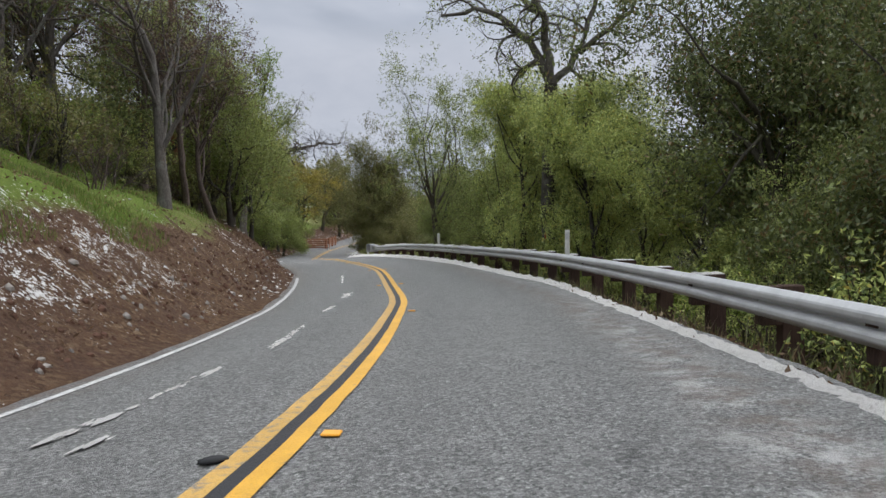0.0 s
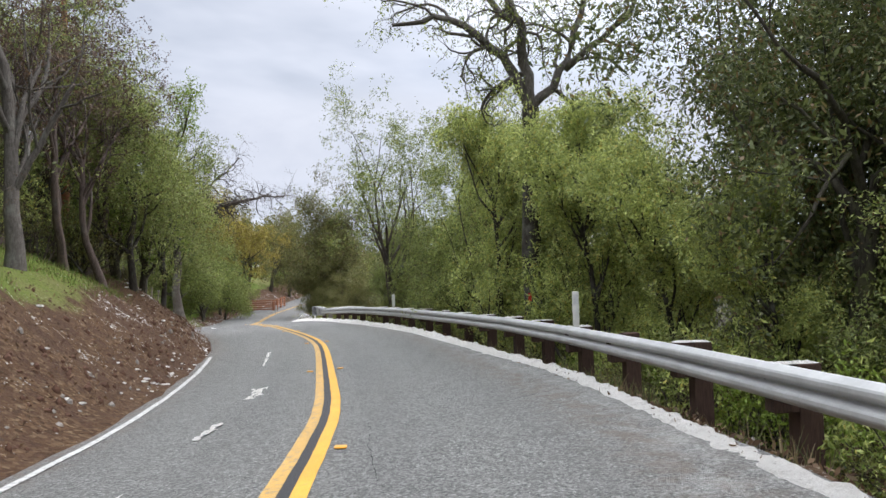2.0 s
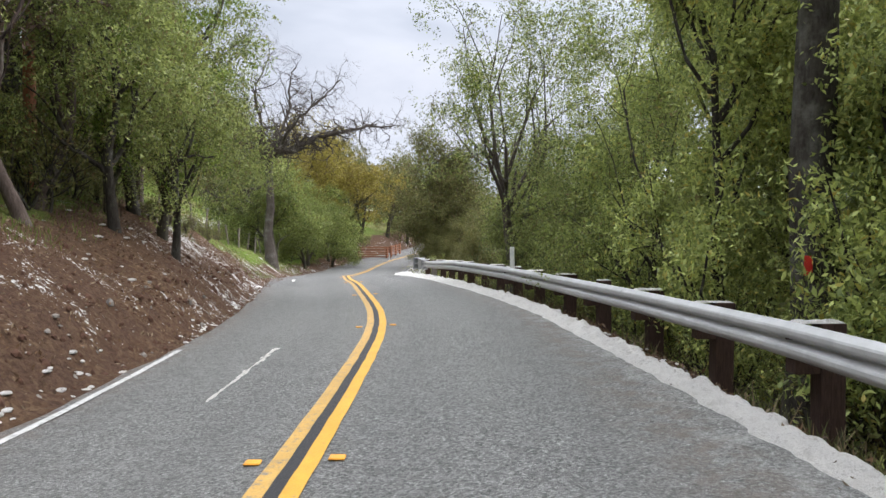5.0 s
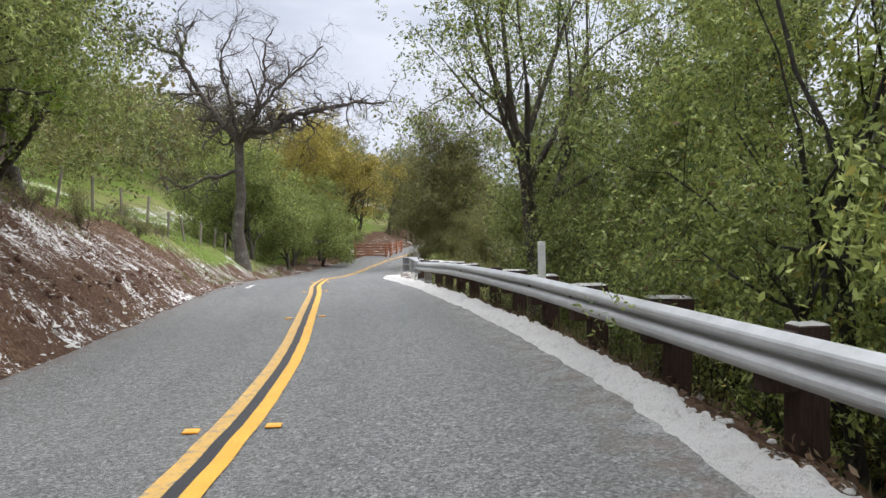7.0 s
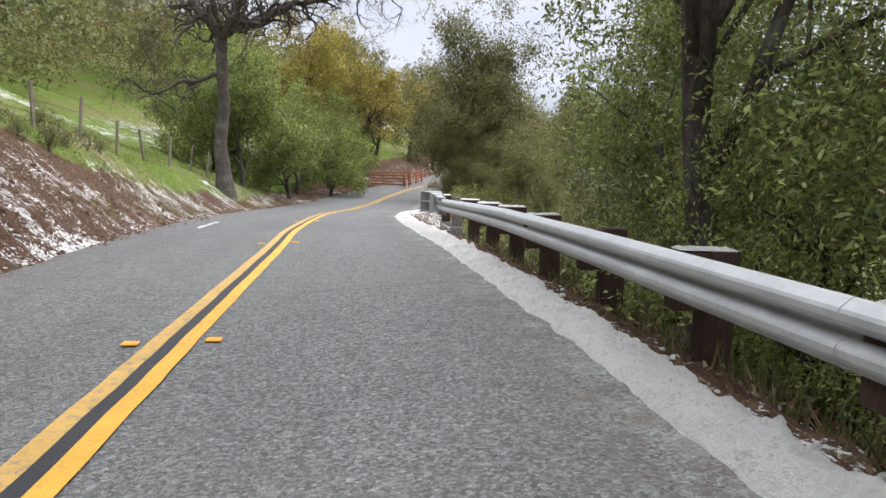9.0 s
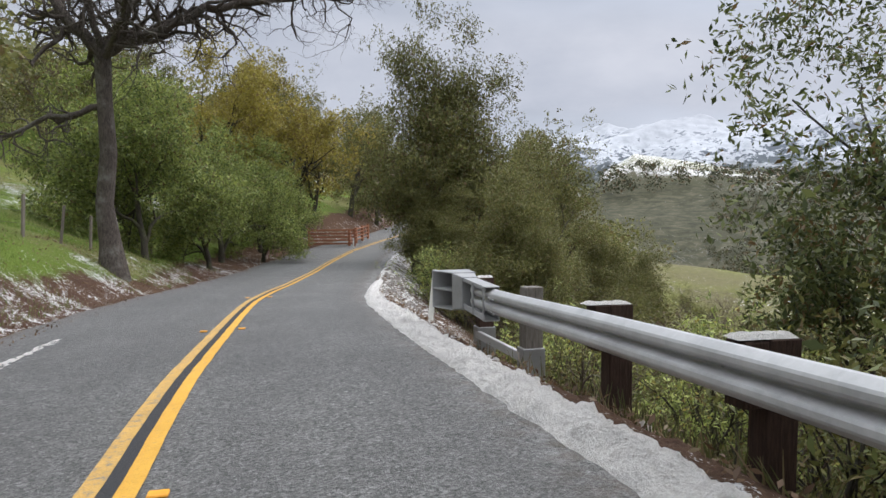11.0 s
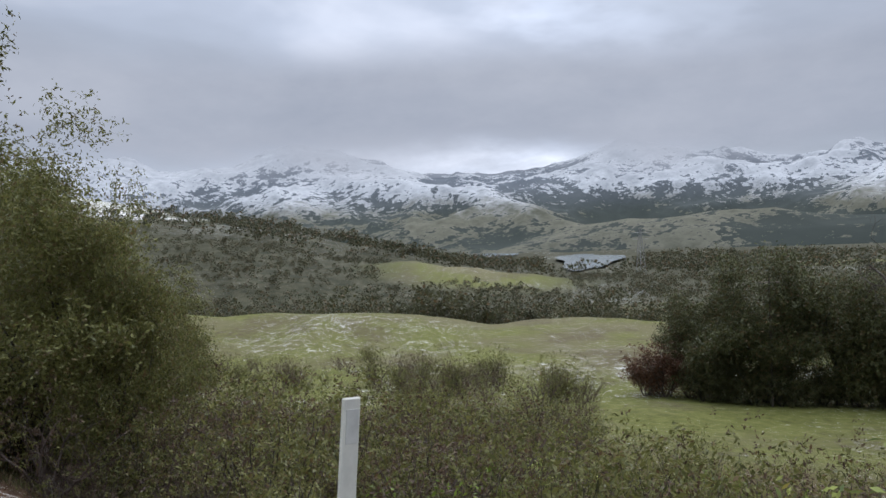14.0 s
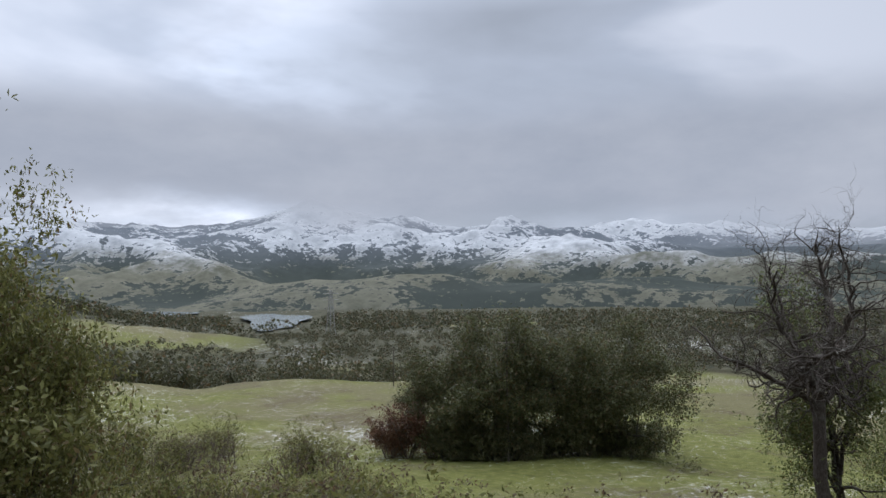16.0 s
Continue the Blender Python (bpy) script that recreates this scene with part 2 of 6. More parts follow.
def mat_leaf(name, dark, light, dead=(0.16, 0.10, 0.05), dead_part=0.06, snowy=0.0):
    k = Mat(name, 0.46, spec=0.32)
    isl = k.island()
    c = k.ramp(isl, (0.0, dark), (1.0 - dead_part - 0.02, light), (1.0 - dead_part, dead))
    c = k.mix(k.step(k.noise(0.8, 3), 0.35, 0.65, 0.0, 0.32), c, tuple(0.7 * v for v in dark))
    c = k.mix(k.step(k.rand(), 0, 1, 0, 0.22), c, light)
    if snowy:
        c = k.mix(k.step(k.math("FRACT", k.math("MULTIPLY", isl, 37.0), 0.0), 1 - snowy - 0.01, 1 - snowy + 0.01), c, (0.75, 0.76, 0.78))
    k.color(c)
    tr = k.n.new("ShaderNodeBsdfTranslucent")
    k.l.new(c, tr.inputs[0])
    mx = k.n.new("ShaderNodeMixShader"); mx.inputs[0].default_value = 0.34
    k.l.new(k.b.outputs[0], mx.inputs[1]); k.l.new(tr.outputs[0], mx.inputs[2])
    k.l.new(mx.outputs[0], k.n["Material Output"].inputs[0])
    return k.m


def mat_ground():
    k = Mat("hillside_ground", 0.95, spec=0.12)
    n_big, n_mid, n_fine = k.noise(0.22, 5, 0.6), k.noise(1.6, 6, 0.7), k.noise(16, 5, 0.75)
    n_far = k.noise(0.018, 6, 0.62)
    litter = k.cells(17, what="Color")
    soil = k.ramp(n_fine, (0.28, (0.042, 0.025, 0.017)), (0.55, (0.100, 0.058, 0.039)), (0.75, (0.17, 0.112, 0.077)))
    leafy = k.ramp(litter, (0.0, (0.05, 0.03, 0.018)), (0.6, (0.13, 0.075, 0.042)), (1.0, (0.25, 0.18, 0.11)))
    soil = k.mix(k.math("MULTIPLY", k.attr("litter"), k.step(n_mid, 0.35, 0.6)), soil, leafy)
    grass = k.ramp(n_fine, (0.25, (0.052, 0.088, 0.014)), (0.55, (0.135, 0.20, 0.030)), (0.8, (0.23, 0.285, 0.060)))
    dry = k.ramp(n_fine, (0.25, (0.12, 0.095, 0.045)), (0.7, (0.27, 0.235, 0.115)))
    grass = k.mix(k.step(n_big, 0.42, 0.68, 0.05, 0.75), grass, dry)
    field = k.ramp(k.noise(0.9, 6, 0.75), (0.3, (0.075, 0.083, 0.022)), (0.55, (0.155, 0.160, 0.047)), (0.75, (0.215, 0.205, 0.095)))
    field = k.mix(k.step(n_far, 0.45, 0.58, 0.0, 0.55), field, (0.150, 0.122, 0.085))
    field = k.mix(k.math("MULTIPLY", k.step(k.noise(0.06, 4), 0.50, 0.62), k.step(n_mid, 0.40, 0.62, 0.1, 0.7)), field, (0.085, 0.062, 0.048))
    c = k.mix(k.step(k.math("ADD", k.attr("grass"), k.math("MULTIPLY", k.math("SUBTRACT", n_mid, 0.5), 0.9)), 0.40, 0.62), soil, grass)
    c = k.mix(k.attr("field"), c, field)
    wood = k.ramp(k.noise(0.12, 6, 0.75), (0.32, (0.026, 0.029, 0.017)), (0.5, (0.060, 0.059, 0.036)), (0.66, (0.110, 0.103, 0.068)))
    c = k.mix(k.attr("wood"), c, wood)
    spot = k.math("ADD", k.math("MULTIPLY", k.math("SUBTRACT", n_mid, 0.5), 1.5), k.math("MULTIPLY", k.math("SUBTRACT", n_fine, 0.5), 1.9))
    spot = k.math("ADD", spot, k.math("MULTIPLY", k.math("SUBTRACT", n_big, 0.5), 0.5))
    spot = k.math("ADD", spot, k.math("MULTIPLY", k.attr("field"), k.math("MULTIPLY", k.math("SUBTRACT", k.noise(0.45, 5, 0.7), 0.5), 0.9)))
    s = k.step(k.math("ADD", k.attr("snow"), spot), 0.50, 0.60)
    snow = k.ramp(n_fine, (0.3, (0.46, 0.445, 0.42)), (0.62, (0.76, 0.755, 0.745)))
    c = k.mix(s, c, snow)
    k.color(c).bump(k.math("ADD", n_fine, k.math("MULTIPLY", n_mid, 1.6)), 0.9, 0.10)
    return k.m


def mat_mountain():
    k = Mat("snowy_mountain", 0.95, spec=0.05)
    n1, n2, n3 = k.noise(0.0045, 5, 0.6, dist=0.4), k.noise(0.020, 6, 0.65), k.noise(0.060, 4, 0.7)
    hgt, gul = k.attr("height"), k.attr("gully")
    # oak woods: dense in the gullies, scattered dots on the spurs
    w = k.math("ADD", k.math("MULTIPLY", k.math("SUBTRACT", n1, 0.5), 0.60), k.math("MULTIPLY", k.math("SUBTRACT", n2, 0.5), 1.25))
    w = k.math("ADD", w, k.math("MULTIPLY", k.math("SUBTRACT", n3, 0.5), 0.80))
    w = k.step(k.math("ADD", w, gul), -0.015, 0.055)
    grass = k.ramp(n2, (0.3, (0.092, 0.095, 0.072)), (0.7, (0.195, 0.185, 0.145)))
    snow = k.ramp(n2, (0.3, (0.32, 0.335, 0.36)), (0.7, (0.58, 0.595, 0.62)))
    s = k.math("ADD", hgt, k.math("MULTIPLY", k.math("SUBTRACT", n1, 0.5), 0.35))
    s = k.step(k.math("ADD", s, k.math("MULTIPLY", k.math("SUBTRACT", n2, 0.5), 0.40)), 0.22, 0.54)
    c = k.mix(s, grass, snow)
    # aerial haze painted into the woods' colour: bluer and paler with height
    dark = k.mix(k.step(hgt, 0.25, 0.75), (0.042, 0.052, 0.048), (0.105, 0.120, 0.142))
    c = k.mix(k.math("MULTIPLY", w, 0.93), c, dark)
    k.color(c)
    return k.m


ASPHALT = mat_asphalt()
YELLOW = mat_paint("yellow_road_paint", (0.66, 0.36, 0.045), 0.66)
YELLOW_WORN = mat_paint("worn_yellow_road_paint", (0.55, 0.33, 0.085), 0.58)
BLACK = mat_paint("black_road_paint", (0.028, 0.028, 0.03), 0.74)
WHITE = mat_paint("white_road_paint", (0.60, 0.59, 0.57), 0.56)
SNOW = mat_snow("old_snow", 0.34)
SNOW_CLEAN = mat_snow("fresh_snow", 0.08)
STEEL = mat_steel()
STEEL_DULL = mat_steel("dull_steel", 0.30)
POSTWOOD = mat_wood("treated_post_timber", (0.022, 0.014, 0.011), (0.075, 0.045, 0.034))
REDWOOD = mat_wood("red_brown_timber", (0.16, 0.06, 0.035), (0.36, 0.16, 0.09))
GREYPOST = mat_wood("weathered_post_timber", (0.10, 0.088, 0.075), (0.24, 0.215, 0.19))
GREYWOOD = mat_wood("weathered_grey_timber", (0.08, 0.065, 0.055), (0.22, 0.19, 0.16))
GROUND = mat_ground()
MOUNTAIN = mat_mountain()
BARK_DARK = mat_bark("dark_oak_bark", (0.018, 0.015, 0.012), (0.075, 0.066, 0.055))
BARK_OAK = mat_bark("rough_oak_bark", (0.030, 0.024, 0.020), (0.12, 0.10, 0.085))
BARK_GREY = mat_bark("grey_lichen_bark", (0.040, 0.034, 0.030), (0.155, 0.138, 0.122))
BARK_MOSS = mat_bark("mossy_bark", (0.028, 0.024, 0.018), (0.095, 0.085, 0.065), 0.25)
TWIG = mat_bark("bare_twigs", (0.044, 0.033, 0.028), (0.140, 0.106, 0.090))
LEAF_DARK = mat_leaf("dark_evergreen_leaves", (0.028, 0.043, 0.015), (0.215, 0.245, 0.080), dead=(0.19, 0.12, 0.05), dead_part=0.10)
LEAF_OLIVE = mat_leaf("olive_oak_leaves", (0.060, 0.068, 0.020), (0.245, 0.24, 0.075), dead_part=0.12)
LEAF_BAY = mat_leaf("light_green_bay_leaves", (0.062, 0.105, 0.028), (0.62, 0.68, 0.21), dead=(0.50, 0.40, 0.09), dead_part=0.06)
LEAF_MIX = mat_leaf("mid_green_oak_leaves", (0.055, 0.088, 0.024), (0.39, 0.44, 0.115), dead_part=0.05)
LEAF_THICKET = mat_leaf("mid_green_thicket_leaves", (0.046, 0.072, 0.022), (0.42, 0.47, 0.14), dead_part=0.08)
LEAF_SPRING = mat_leaf("fresh_spring_leaves", (0.10, 0.16, 0.022), (0.28, 0.37, 0.06), dead_part=0.03)
LEAF_GOLD = mat_leaf("golden_oak_leaves", (0.17, 0.145, 0.028), (0.46, 0.385, 0.075), dead_part=0.10)
LEAF_BROWN = mat_leaf("dry_brown_leaves", (0.048, 0.031, 0.023), (0.150, 0.098, 0.066), dead_part=0.1)
LEAF_RUST = mat_leaf("rusty_shrub_leaves", (0.060, 0.032, 0.020), (0.185, 0.085, 0.050), dead_part=0.05)
LEAF_VALLEY = mat_leaf("valley_oak_leaves", (0.030, 0.038, 0.017), (0.145, 0.150, 0.062), dead_part=0.12)
LEAF_FAR = mat_leaf("distant_oak_leaves", (0.036, 0.042, 0.022), (0.118, 0.116, 0.060), dead_part=0.12)
GRASS_BLADE = mat_leaf("grass_blades", (0.055, 0.095, 0.014), (0.175, 0.245, 0.042), dead=(0.30, 0.25, 0.11), dead_part=0.16)
WEED_BLADE = mat_leaf("dull_weeds", (0.05, 0.055, 0.022), (0.15, 0.16, 0.055), dead=(0.22, 0.16, 0.09), dead_part=0.4)
LITTER = mat_leaf("fallen_leaves", (0.06, 0.032, 0.018), (0.24, 0.15, 0.085), dead=(0.34, 0.27, 0.18), dead_part=0.1)


def plain(name, col, rough=0.6, metal=0.0, var=0.25):
    k = Mat(name, rough, metal)
    n = k.noise(9, 5, 0.65)
    k.color(k.ramp(n, (0.3, tuple(v * (1 - var) for v in col)), (0.7, col)))
    return k.m


WHITE_PLASTIC = plain("white_marker_plastic", (0.66, 0.65, 0.60), 0.5, 0, 0.18)
AMBER = plain("amber_reflector", (0.80, 0.36, 0.03), 0.35)
RED = plain("red_reflector", (0.55, 0.03, 0.02), 0.35)
ROCK = plain("pale_rock", (0.30, 0.27, 0.24), 0.9, 0, 0.45)
CLOD = plain("soil_clods", (0.12, 0.062, 0.040), 0.95, 0, 0.5)
WIRE = plain("rusty_wire", (0.10, 0.075, 0.06), 0.7, 0.4)


# ---- mesh helpers ----
def mesh_from(name, verts, faces, mat, smooth=False):
    me = bpy.data.meshes.new(name)
    me.from_pydata([tuple(v) for v in verts] if not isinstance(verts, np.ndarray) else verts.tolist(), [], faces if isinstance(faces, list) else faces.tolist())
    for m in mat if isinstance(mat, (list, tuple)) else (mat,):
        me.materials.append(m)
    if smooth:
        me.polygons.foreach_set("use_smooth", np.ones(len(me.polygons), bool))
    me.update()
    return me


def quads(name, v, mat, smooth=False):
    """A mesh of loose quads from an array (n, 4, 3)."""
    n = len(v)
    me = bpy.data.meshes.new(name)
    me.vertices.add(4 * n); me.loops.add(4 * n); me.polygons.add(n)
    me.vertices.foreach_set("co", np.ascontiguousarray(v, np.float32).ravel())
    me.loops.foreach_set("vertex_index", np.arange(4 * n, dtype=np.int32))
    me.polygons.foreach_set("loop_start", np.arange(0, 4 * n, 4, dtype=np.int32))
    me.polygons.foreach_set("loop_total", np.full(n, 4, np.int32))
    me.materials.append(mat)
    me.update(calc_edges=True)
    me.validate()
    return me


def grid_mesh(name, P, mat, smooth=True, attrs=None):
    """A mesh over an array of places (rows, columns, 3)."""
    a, b = P.shape[:2]
    idx = np.arange(a * b).reshape(a, b)
    f = np.stack([idx[:-1, :-1], idx[:-1, 1:], idx[1:, 1:], idx[1:, :-1]], -1).reshape(-1, 4)
    me = mesh_from(name, P.reshape(-1, 3), f, mat, smooth)
    for k, val in (attrs or {}).items():
        at = me.attributes.new(k, "FLOAT", "POINT")
        at.data.foreach_set("value", np.ascontiguousarray(val, np.float32).ravel())
    return me


def box_bm(bm, sx, sy, sz, m=None, bevel=0.0):
    """Adds a box, its base at the origin, to a bmesh."""
    r = bmesh.ops.create_cube(bm, size=1, matrix=(m or Matrix()) @ Matrix.Translation((0, 0, sz / 2)) @ Matrix.Diagonal((sx, sy, sz, 1)))
    if bevel:
        es = list({e for v in r["verts"] for e in v.link_edges})
        bmesh.ops.bevel(bm, geom=es, offset=bevel, segments=1, affect="EDGES", profile=0.5)


def bm_mesh(name, bm, mat, smooth=False):
    me = bpy.data.meshes.new(name)
    bm.to_mesh(me); bm.free()
    for m in mat if isinstance(mat, (list, tuple)) else (mat,):
        me.materials.append(m)
    if smooth:
        me.polygons.foreach_set("use_smooth", np.ones(len(me.polygons), bool))
    return me


def part(name, data, parent, label="", m=None):
    """A mesh as one part under a thing or a part."""
    ob = new(name, data)
    ob.parent = parent
    if m is not None:
        ob.matrix_basis = m
    if label:
        ob["label"] = label
    return ob


def tube(points, radii, sides=6):
    """Verts and faces of a tapering tube along points."""
    pts, n = np.asarray(points, float), len(points)
    tan = np.gradient(pts, axis=0)
    tan /= np.linalg.norm(tan, axis=1, keepdims=True) + 1e-9
    ref = np.where(np.abs(tan[:, 2:3]) > 0.9, [[1.0, 0, 0]], [[0, 0, 1.0]])
    u = np.cross(tan, ref); u /= np.linalg.norm(u, axis=1, keepdims=True) + 1e-9
    w = np.cross(tan, u)
    a = np.linspace(0, 2 * np.pi, sides, endpoint=False)
    v = pts[:, None] + np.asarray(radii)[:, None, None] * (np.cos(a)[None, :, None] * u[:, None] + np.sin(a)[None, :, None] * w[:, None])
    i = np.arange(n * sides).reshape(n, sides)
    j = np.roll(i, -1, 1)
    f = np.stack([i[:-1], j[:-1], j[1:], i[1:]], -1).reshape(-1, 4)
    return v.reshape(-1, 3), f


def tubes_mesh(name, strands, mat, sides=6):
    V, F, o = [], [], 0
    for pts, rad in strands:
        v, f = tube(pts, rad, sides if rad[0] > 0.025 else 3)
        V.append(v); F.append(f + o); o += len(v)
    return mesh_from(name, np.concatenate(V), np.concatenate(F), mat, True)


# ---- the lie of the land ----
ROAD_Y = np.array([-60, -30, -12, -4.2, -1.85, 0.9, 3.84, 5.77, 8, 10.77, 13.64, 16.85, 18.8, 21.07, 23.3, 26.6, 30.2, 33.25, 36.4, 39.7, 43, 47, 51.4, 57.6, 65.4, 72.9, 82, 90, 102, 130, 180])
ROAD_X = np.array([5.5, 4.6, 3.2, 2.31, 2.0, 1.5, 0.86, 0.46, -0.24, -1.13, -2.06, -3.15, -3.95, -5.0, -6.15, -7.84, -9.69, -11.4, -12.95, -14.6, -16.2, -17.85, -19.5, -21.6, -24.0, -25.8, -27.0, -27.6, -29.5, -36, -50])
GRADE_Y = np.array([-60, -12, -3.4, 3.8, 10.8, 17.7, 24.3, 29.2, 33, 37.3, 42.7, 51, 58, 66, 75, 90, 110, 200])
GRADE_Z = np.array([1.0, 0.14, -0.06, -0.26, -0.42, -0.45, -0.54, -0.64, -0.78, -0.97, -1.26, -1.72, -1.9, -1.85, -1.62, -1.1, -0.3, 2])
_yy = np.arange(-90, 230, 0.25)
_ker = np.exp(-np.linspace(-2, 2, 25) ** 2); _ker /= _ker.sum()


def _smooth(a):
    return np.convolve(np.pad(a, 12, mode="reflect", reflect_type="odd"), _ker, "valid")


_cx, _cz = _smooth(np.interp(_yy, ROAD_Y, ROAD_X)), _smooth(np.interp(_yy, GRADE_Y, GRADE_Z))
_slope = np.gradient(_cx, _yy)


def road_x(y):
    return np.interp(y, _yy, _cx)


def road_turn(y):
    """The cosine of the road's heading off +y, and its slope dx/dy."""
    s = np.interp(y, _yy, _slope)
    return 1 / np.sqrt(1 + s * s), s


def road_z(y, lat=0.0):
    k = np.interp(y, [0, 12, 20, 33, 50, 60], [0.06, 0.06, 0.048, 0.045, 0.0, 0.0])
    return np.interp(y, _yy, _cz) + k * np.clip(lat, -3.4, 3.4)


def at_road(y, lat, up=0.0):
    """The place lat metres to the right of the road's middle, abreast of y."""
    c, s = road_turn(y)
    return np.stack([road_x(y) + lat * c, y - lat * s * c, road_z(y, lat) + up + 0 * np.asarray(lat)], -1)


def road_lat(x, y):
    """How far right of the road's middle a place lies, and the y abreast of it."""
    yb = y
    for _ in range(2):
        c, s = road_turn(yb)
        lat = (x - road_x(yb)) * c + (y - yb) * (-s * c)
        yb = np.clip(y + lat * s * c, -85, 225)
    return lat, yb


def bumps(x, y, scale, seed=0.0):
    """Cheap smooth unevenness between about -1 and 1."""
    a, b = x / scale + seed, y / scale - 1.7 * seed
    return (np.sin(a + 1.3 * np.sin(0.7 * b + seed)) + np.sin(1.31 * b + 1.1 * np.sin(0.83 * a)) + 0.6 * np.sin(2.3 * a - 1.9 * b) + 0.5 * np.sin(2.9 * b + 2.1 * a + seed)) / 2.4


HUB = np.array([-12.8, 39.0])
V_AZ = np.array([-8, -4, 0, 5, 10, 14, 17, 22, 26, 32, 39, 46, 56, 67, 80, 180])
V_R = np.array([0, 30, 60, 80, 120, 160, 205, 300, 380, 440, 480, 600, 850, 1100, 2000, 6000])


def _valley_table():
    T = np.zeros((len(V_R), len(V_AZ)))
    T[:] = np.interp(V_R, [0, 30, 60, 80, 120, 205, 300, 380, 440, 600, 850, 1100], [-7, -9.8, -14, -16.5, -17.4, -25, -28, -27, -26, -28, -28, -28])[:, None]
    T[5] = np.interp(V_AZ, [-8, 0, 10, 17, 26, 32, 39, 46, 67], [-9, -10, -12.2, -13.2, -14.2, -17.2, -15.9, -17.2, -18])
    T[8] += np.interp(V_AZ, [5, 14, 22, 30, 40], [18, 14, 8, 6, 0])
    T[9] += np.interp(V_AZ, [5, 14, 20, 26, 32, 38, 44], [24, 20, 14, 15, 9, 3, 0])
    T[10] += np.interp(V_AZ, [5, 14, 20, 26, 32, 38, 44], [30, 27, 16, 8, 2, 0, 0])
    T[11] = np.interp(V_AZ, [-8, 0, 5, 10, 17, 22, 26, 32, 40], [0, 30, 28, 22, 13, 4, -8, -24, -28])
    T[12] = np.interp(V_AZ, [-8, 0, 5, 10, 14, 22, 30], [0, 66, 52, 36, 14, -12, -28])
    T[13] = np.interp(V_AZ, [-8, 0, 10, 20], [0, 50, 10, -28])
    return T - 0.4


VALLEY = _valley_table()


def valley_z(x, y):
    dx, dy = x - HUB[0], y - HUB[1]
    r, az = np.hypot(dx, dy), np.degrees(np.arctan2(dx, dy))
    az = np.where(az < -90, 180, np.clip(az, -8, 180))
    i = np.clip(np.searchsorted(V_R, r) - 1, 0, len(V_R) - 2)
    u = np.clip((r - V_R[i]) / (V_R[i + 1] - V_R[i]), 0, 1)
    u = u * u * (3 - 2 * u) * 0.5 + u * 0.5
    j = np.clip(np.searchsorted(V_AZ, az) - 1, 0, len(V_AZ) - 2)
    w = np.clip((az - V_AZ[j]) / (V_AZ[j + 1] - V_AZ[j]), 0, 1)
    lo = VALLEY[i, j] * (1 - w) + VALLEY[i, j + 1] * w
    hi = VALLEY[i + 1, j] * (1 - w) + VALLEY[i + 1, j + 1] * w
    z = lo * (1 - u) + hi * u
    z = z + np.clip(r / 60, 0, 1) * 0.5 * bumps(x, y, 9.0, 2.0) + np.clip((r - 150) / 300, 0, 1) * 2.2 * bumps(x, y, 60.0, 0.6)
    return z


def left_bank(L, y):
    """Height of the uphill side, L metres beyond the road's left edge."""
    toe = np.interp(y, [-20, 11, 20, 30, 38, 45, 55, 60, 70, 80, 95], [2.5, 2.4, 2.1, 2.6, 2.6, 1.75, 1.0, 0.5, 0.6, 1.8, 2.0])
    run = np.interp(y, [0, 22, 30, 38, 45, 60, 80], [3.3, 3.2, 3.8, 3.6, 2.6, 2.4, 3.0])
    u = np.clip(L / run, 0, 1)
    steep = toe * (u * u * (3 - 2 * u) * 0.6 + u * 0.4)
    up = np.interp(y, [-20, 18, 30, 45, 60, 80], [0.42, 0.42, 0.40, 0.38, 0.34, 0.30])
    cut = np.interp(y, [10, 15, 30, 38], [0, 1, 1, 0]) * np.clip((L - 0.25) / 0.45, 0, 1)
    steep = steep + 0.38 * cut * (1 - 0.75 * np.clip((L - 0.7) / 2.5, 0, 1))
    far = np.clip(L - run, 0, None)
    return steep + up * far * np.where(far > 60, 60 / np.maximum(far, 1), 1) + 0.16 * np.clip(L / 2, 0, 1) * bumps(L, y, 1.3, 3.0) + 0.35 * np.clip(L / 9, 0, 1) * bumps(L, y, 4.0, 1.0)


def ground_z(x, y):
    x, y = np.asarray(x, float), np.asarray(y, float)
    lat, yb = road_lat(x, y)
    edge_l = np.interp(yb, [0, 8, 12, 17, 26, 33, 40, 200], [-2.68, -2.75, -2.85, -3.0, -3.05, -3.4, -3.7, -3.7])
    zr = road_z(yb, lat)
    z = zr - 0.05
    L = edge_l - lat
    z = np.where(L > 0, road_z(yb, edge_l) - 0.03 + left_bank(np.maximum(L, 0), yb), z)
    R = lat - np.interp(yb, [26, 34, 44, 54], [3.45, 3.15, 3.2, 3.5])
    fall = np.interp(yb, [0, 33, 37, 46], [0.62, 0.62, 0.85, 0.62])
    drop = road_z(yb, 3.4) - 0.10 - np.where(R < 6, fall * R, fall * 6 + 0.42 * (R - 6)) + 0.07 * np.clip(R, 0, 1) * bumps(x, y, 0.8, 5.0)
    vz = valley_z(x, y)
    m = 2.5
    hi = np.maximum(drop, vz) + np.maximum(m - np.abs(drop - vz), 0) ** 2 / (4 * m)
    z = np.where(R > 0, np.where(R > 3, hi, drop), z)
    return z


# ---- ground, road ----
def spread(lo, hi, fine, grow, far):
    """Steps that are fine from lo to hi and widen outwards to far."""
    a = list(np.arange(lo, hi + 1e-6, fine))
    step = fine
    while a[-1] < far:
        step *= grow
        a.append(a[-1] + step)
    step = fine
    while a[0] > -far:
        step *= grow
        a.insert(0, a[0] - step)
    return np.array(a)


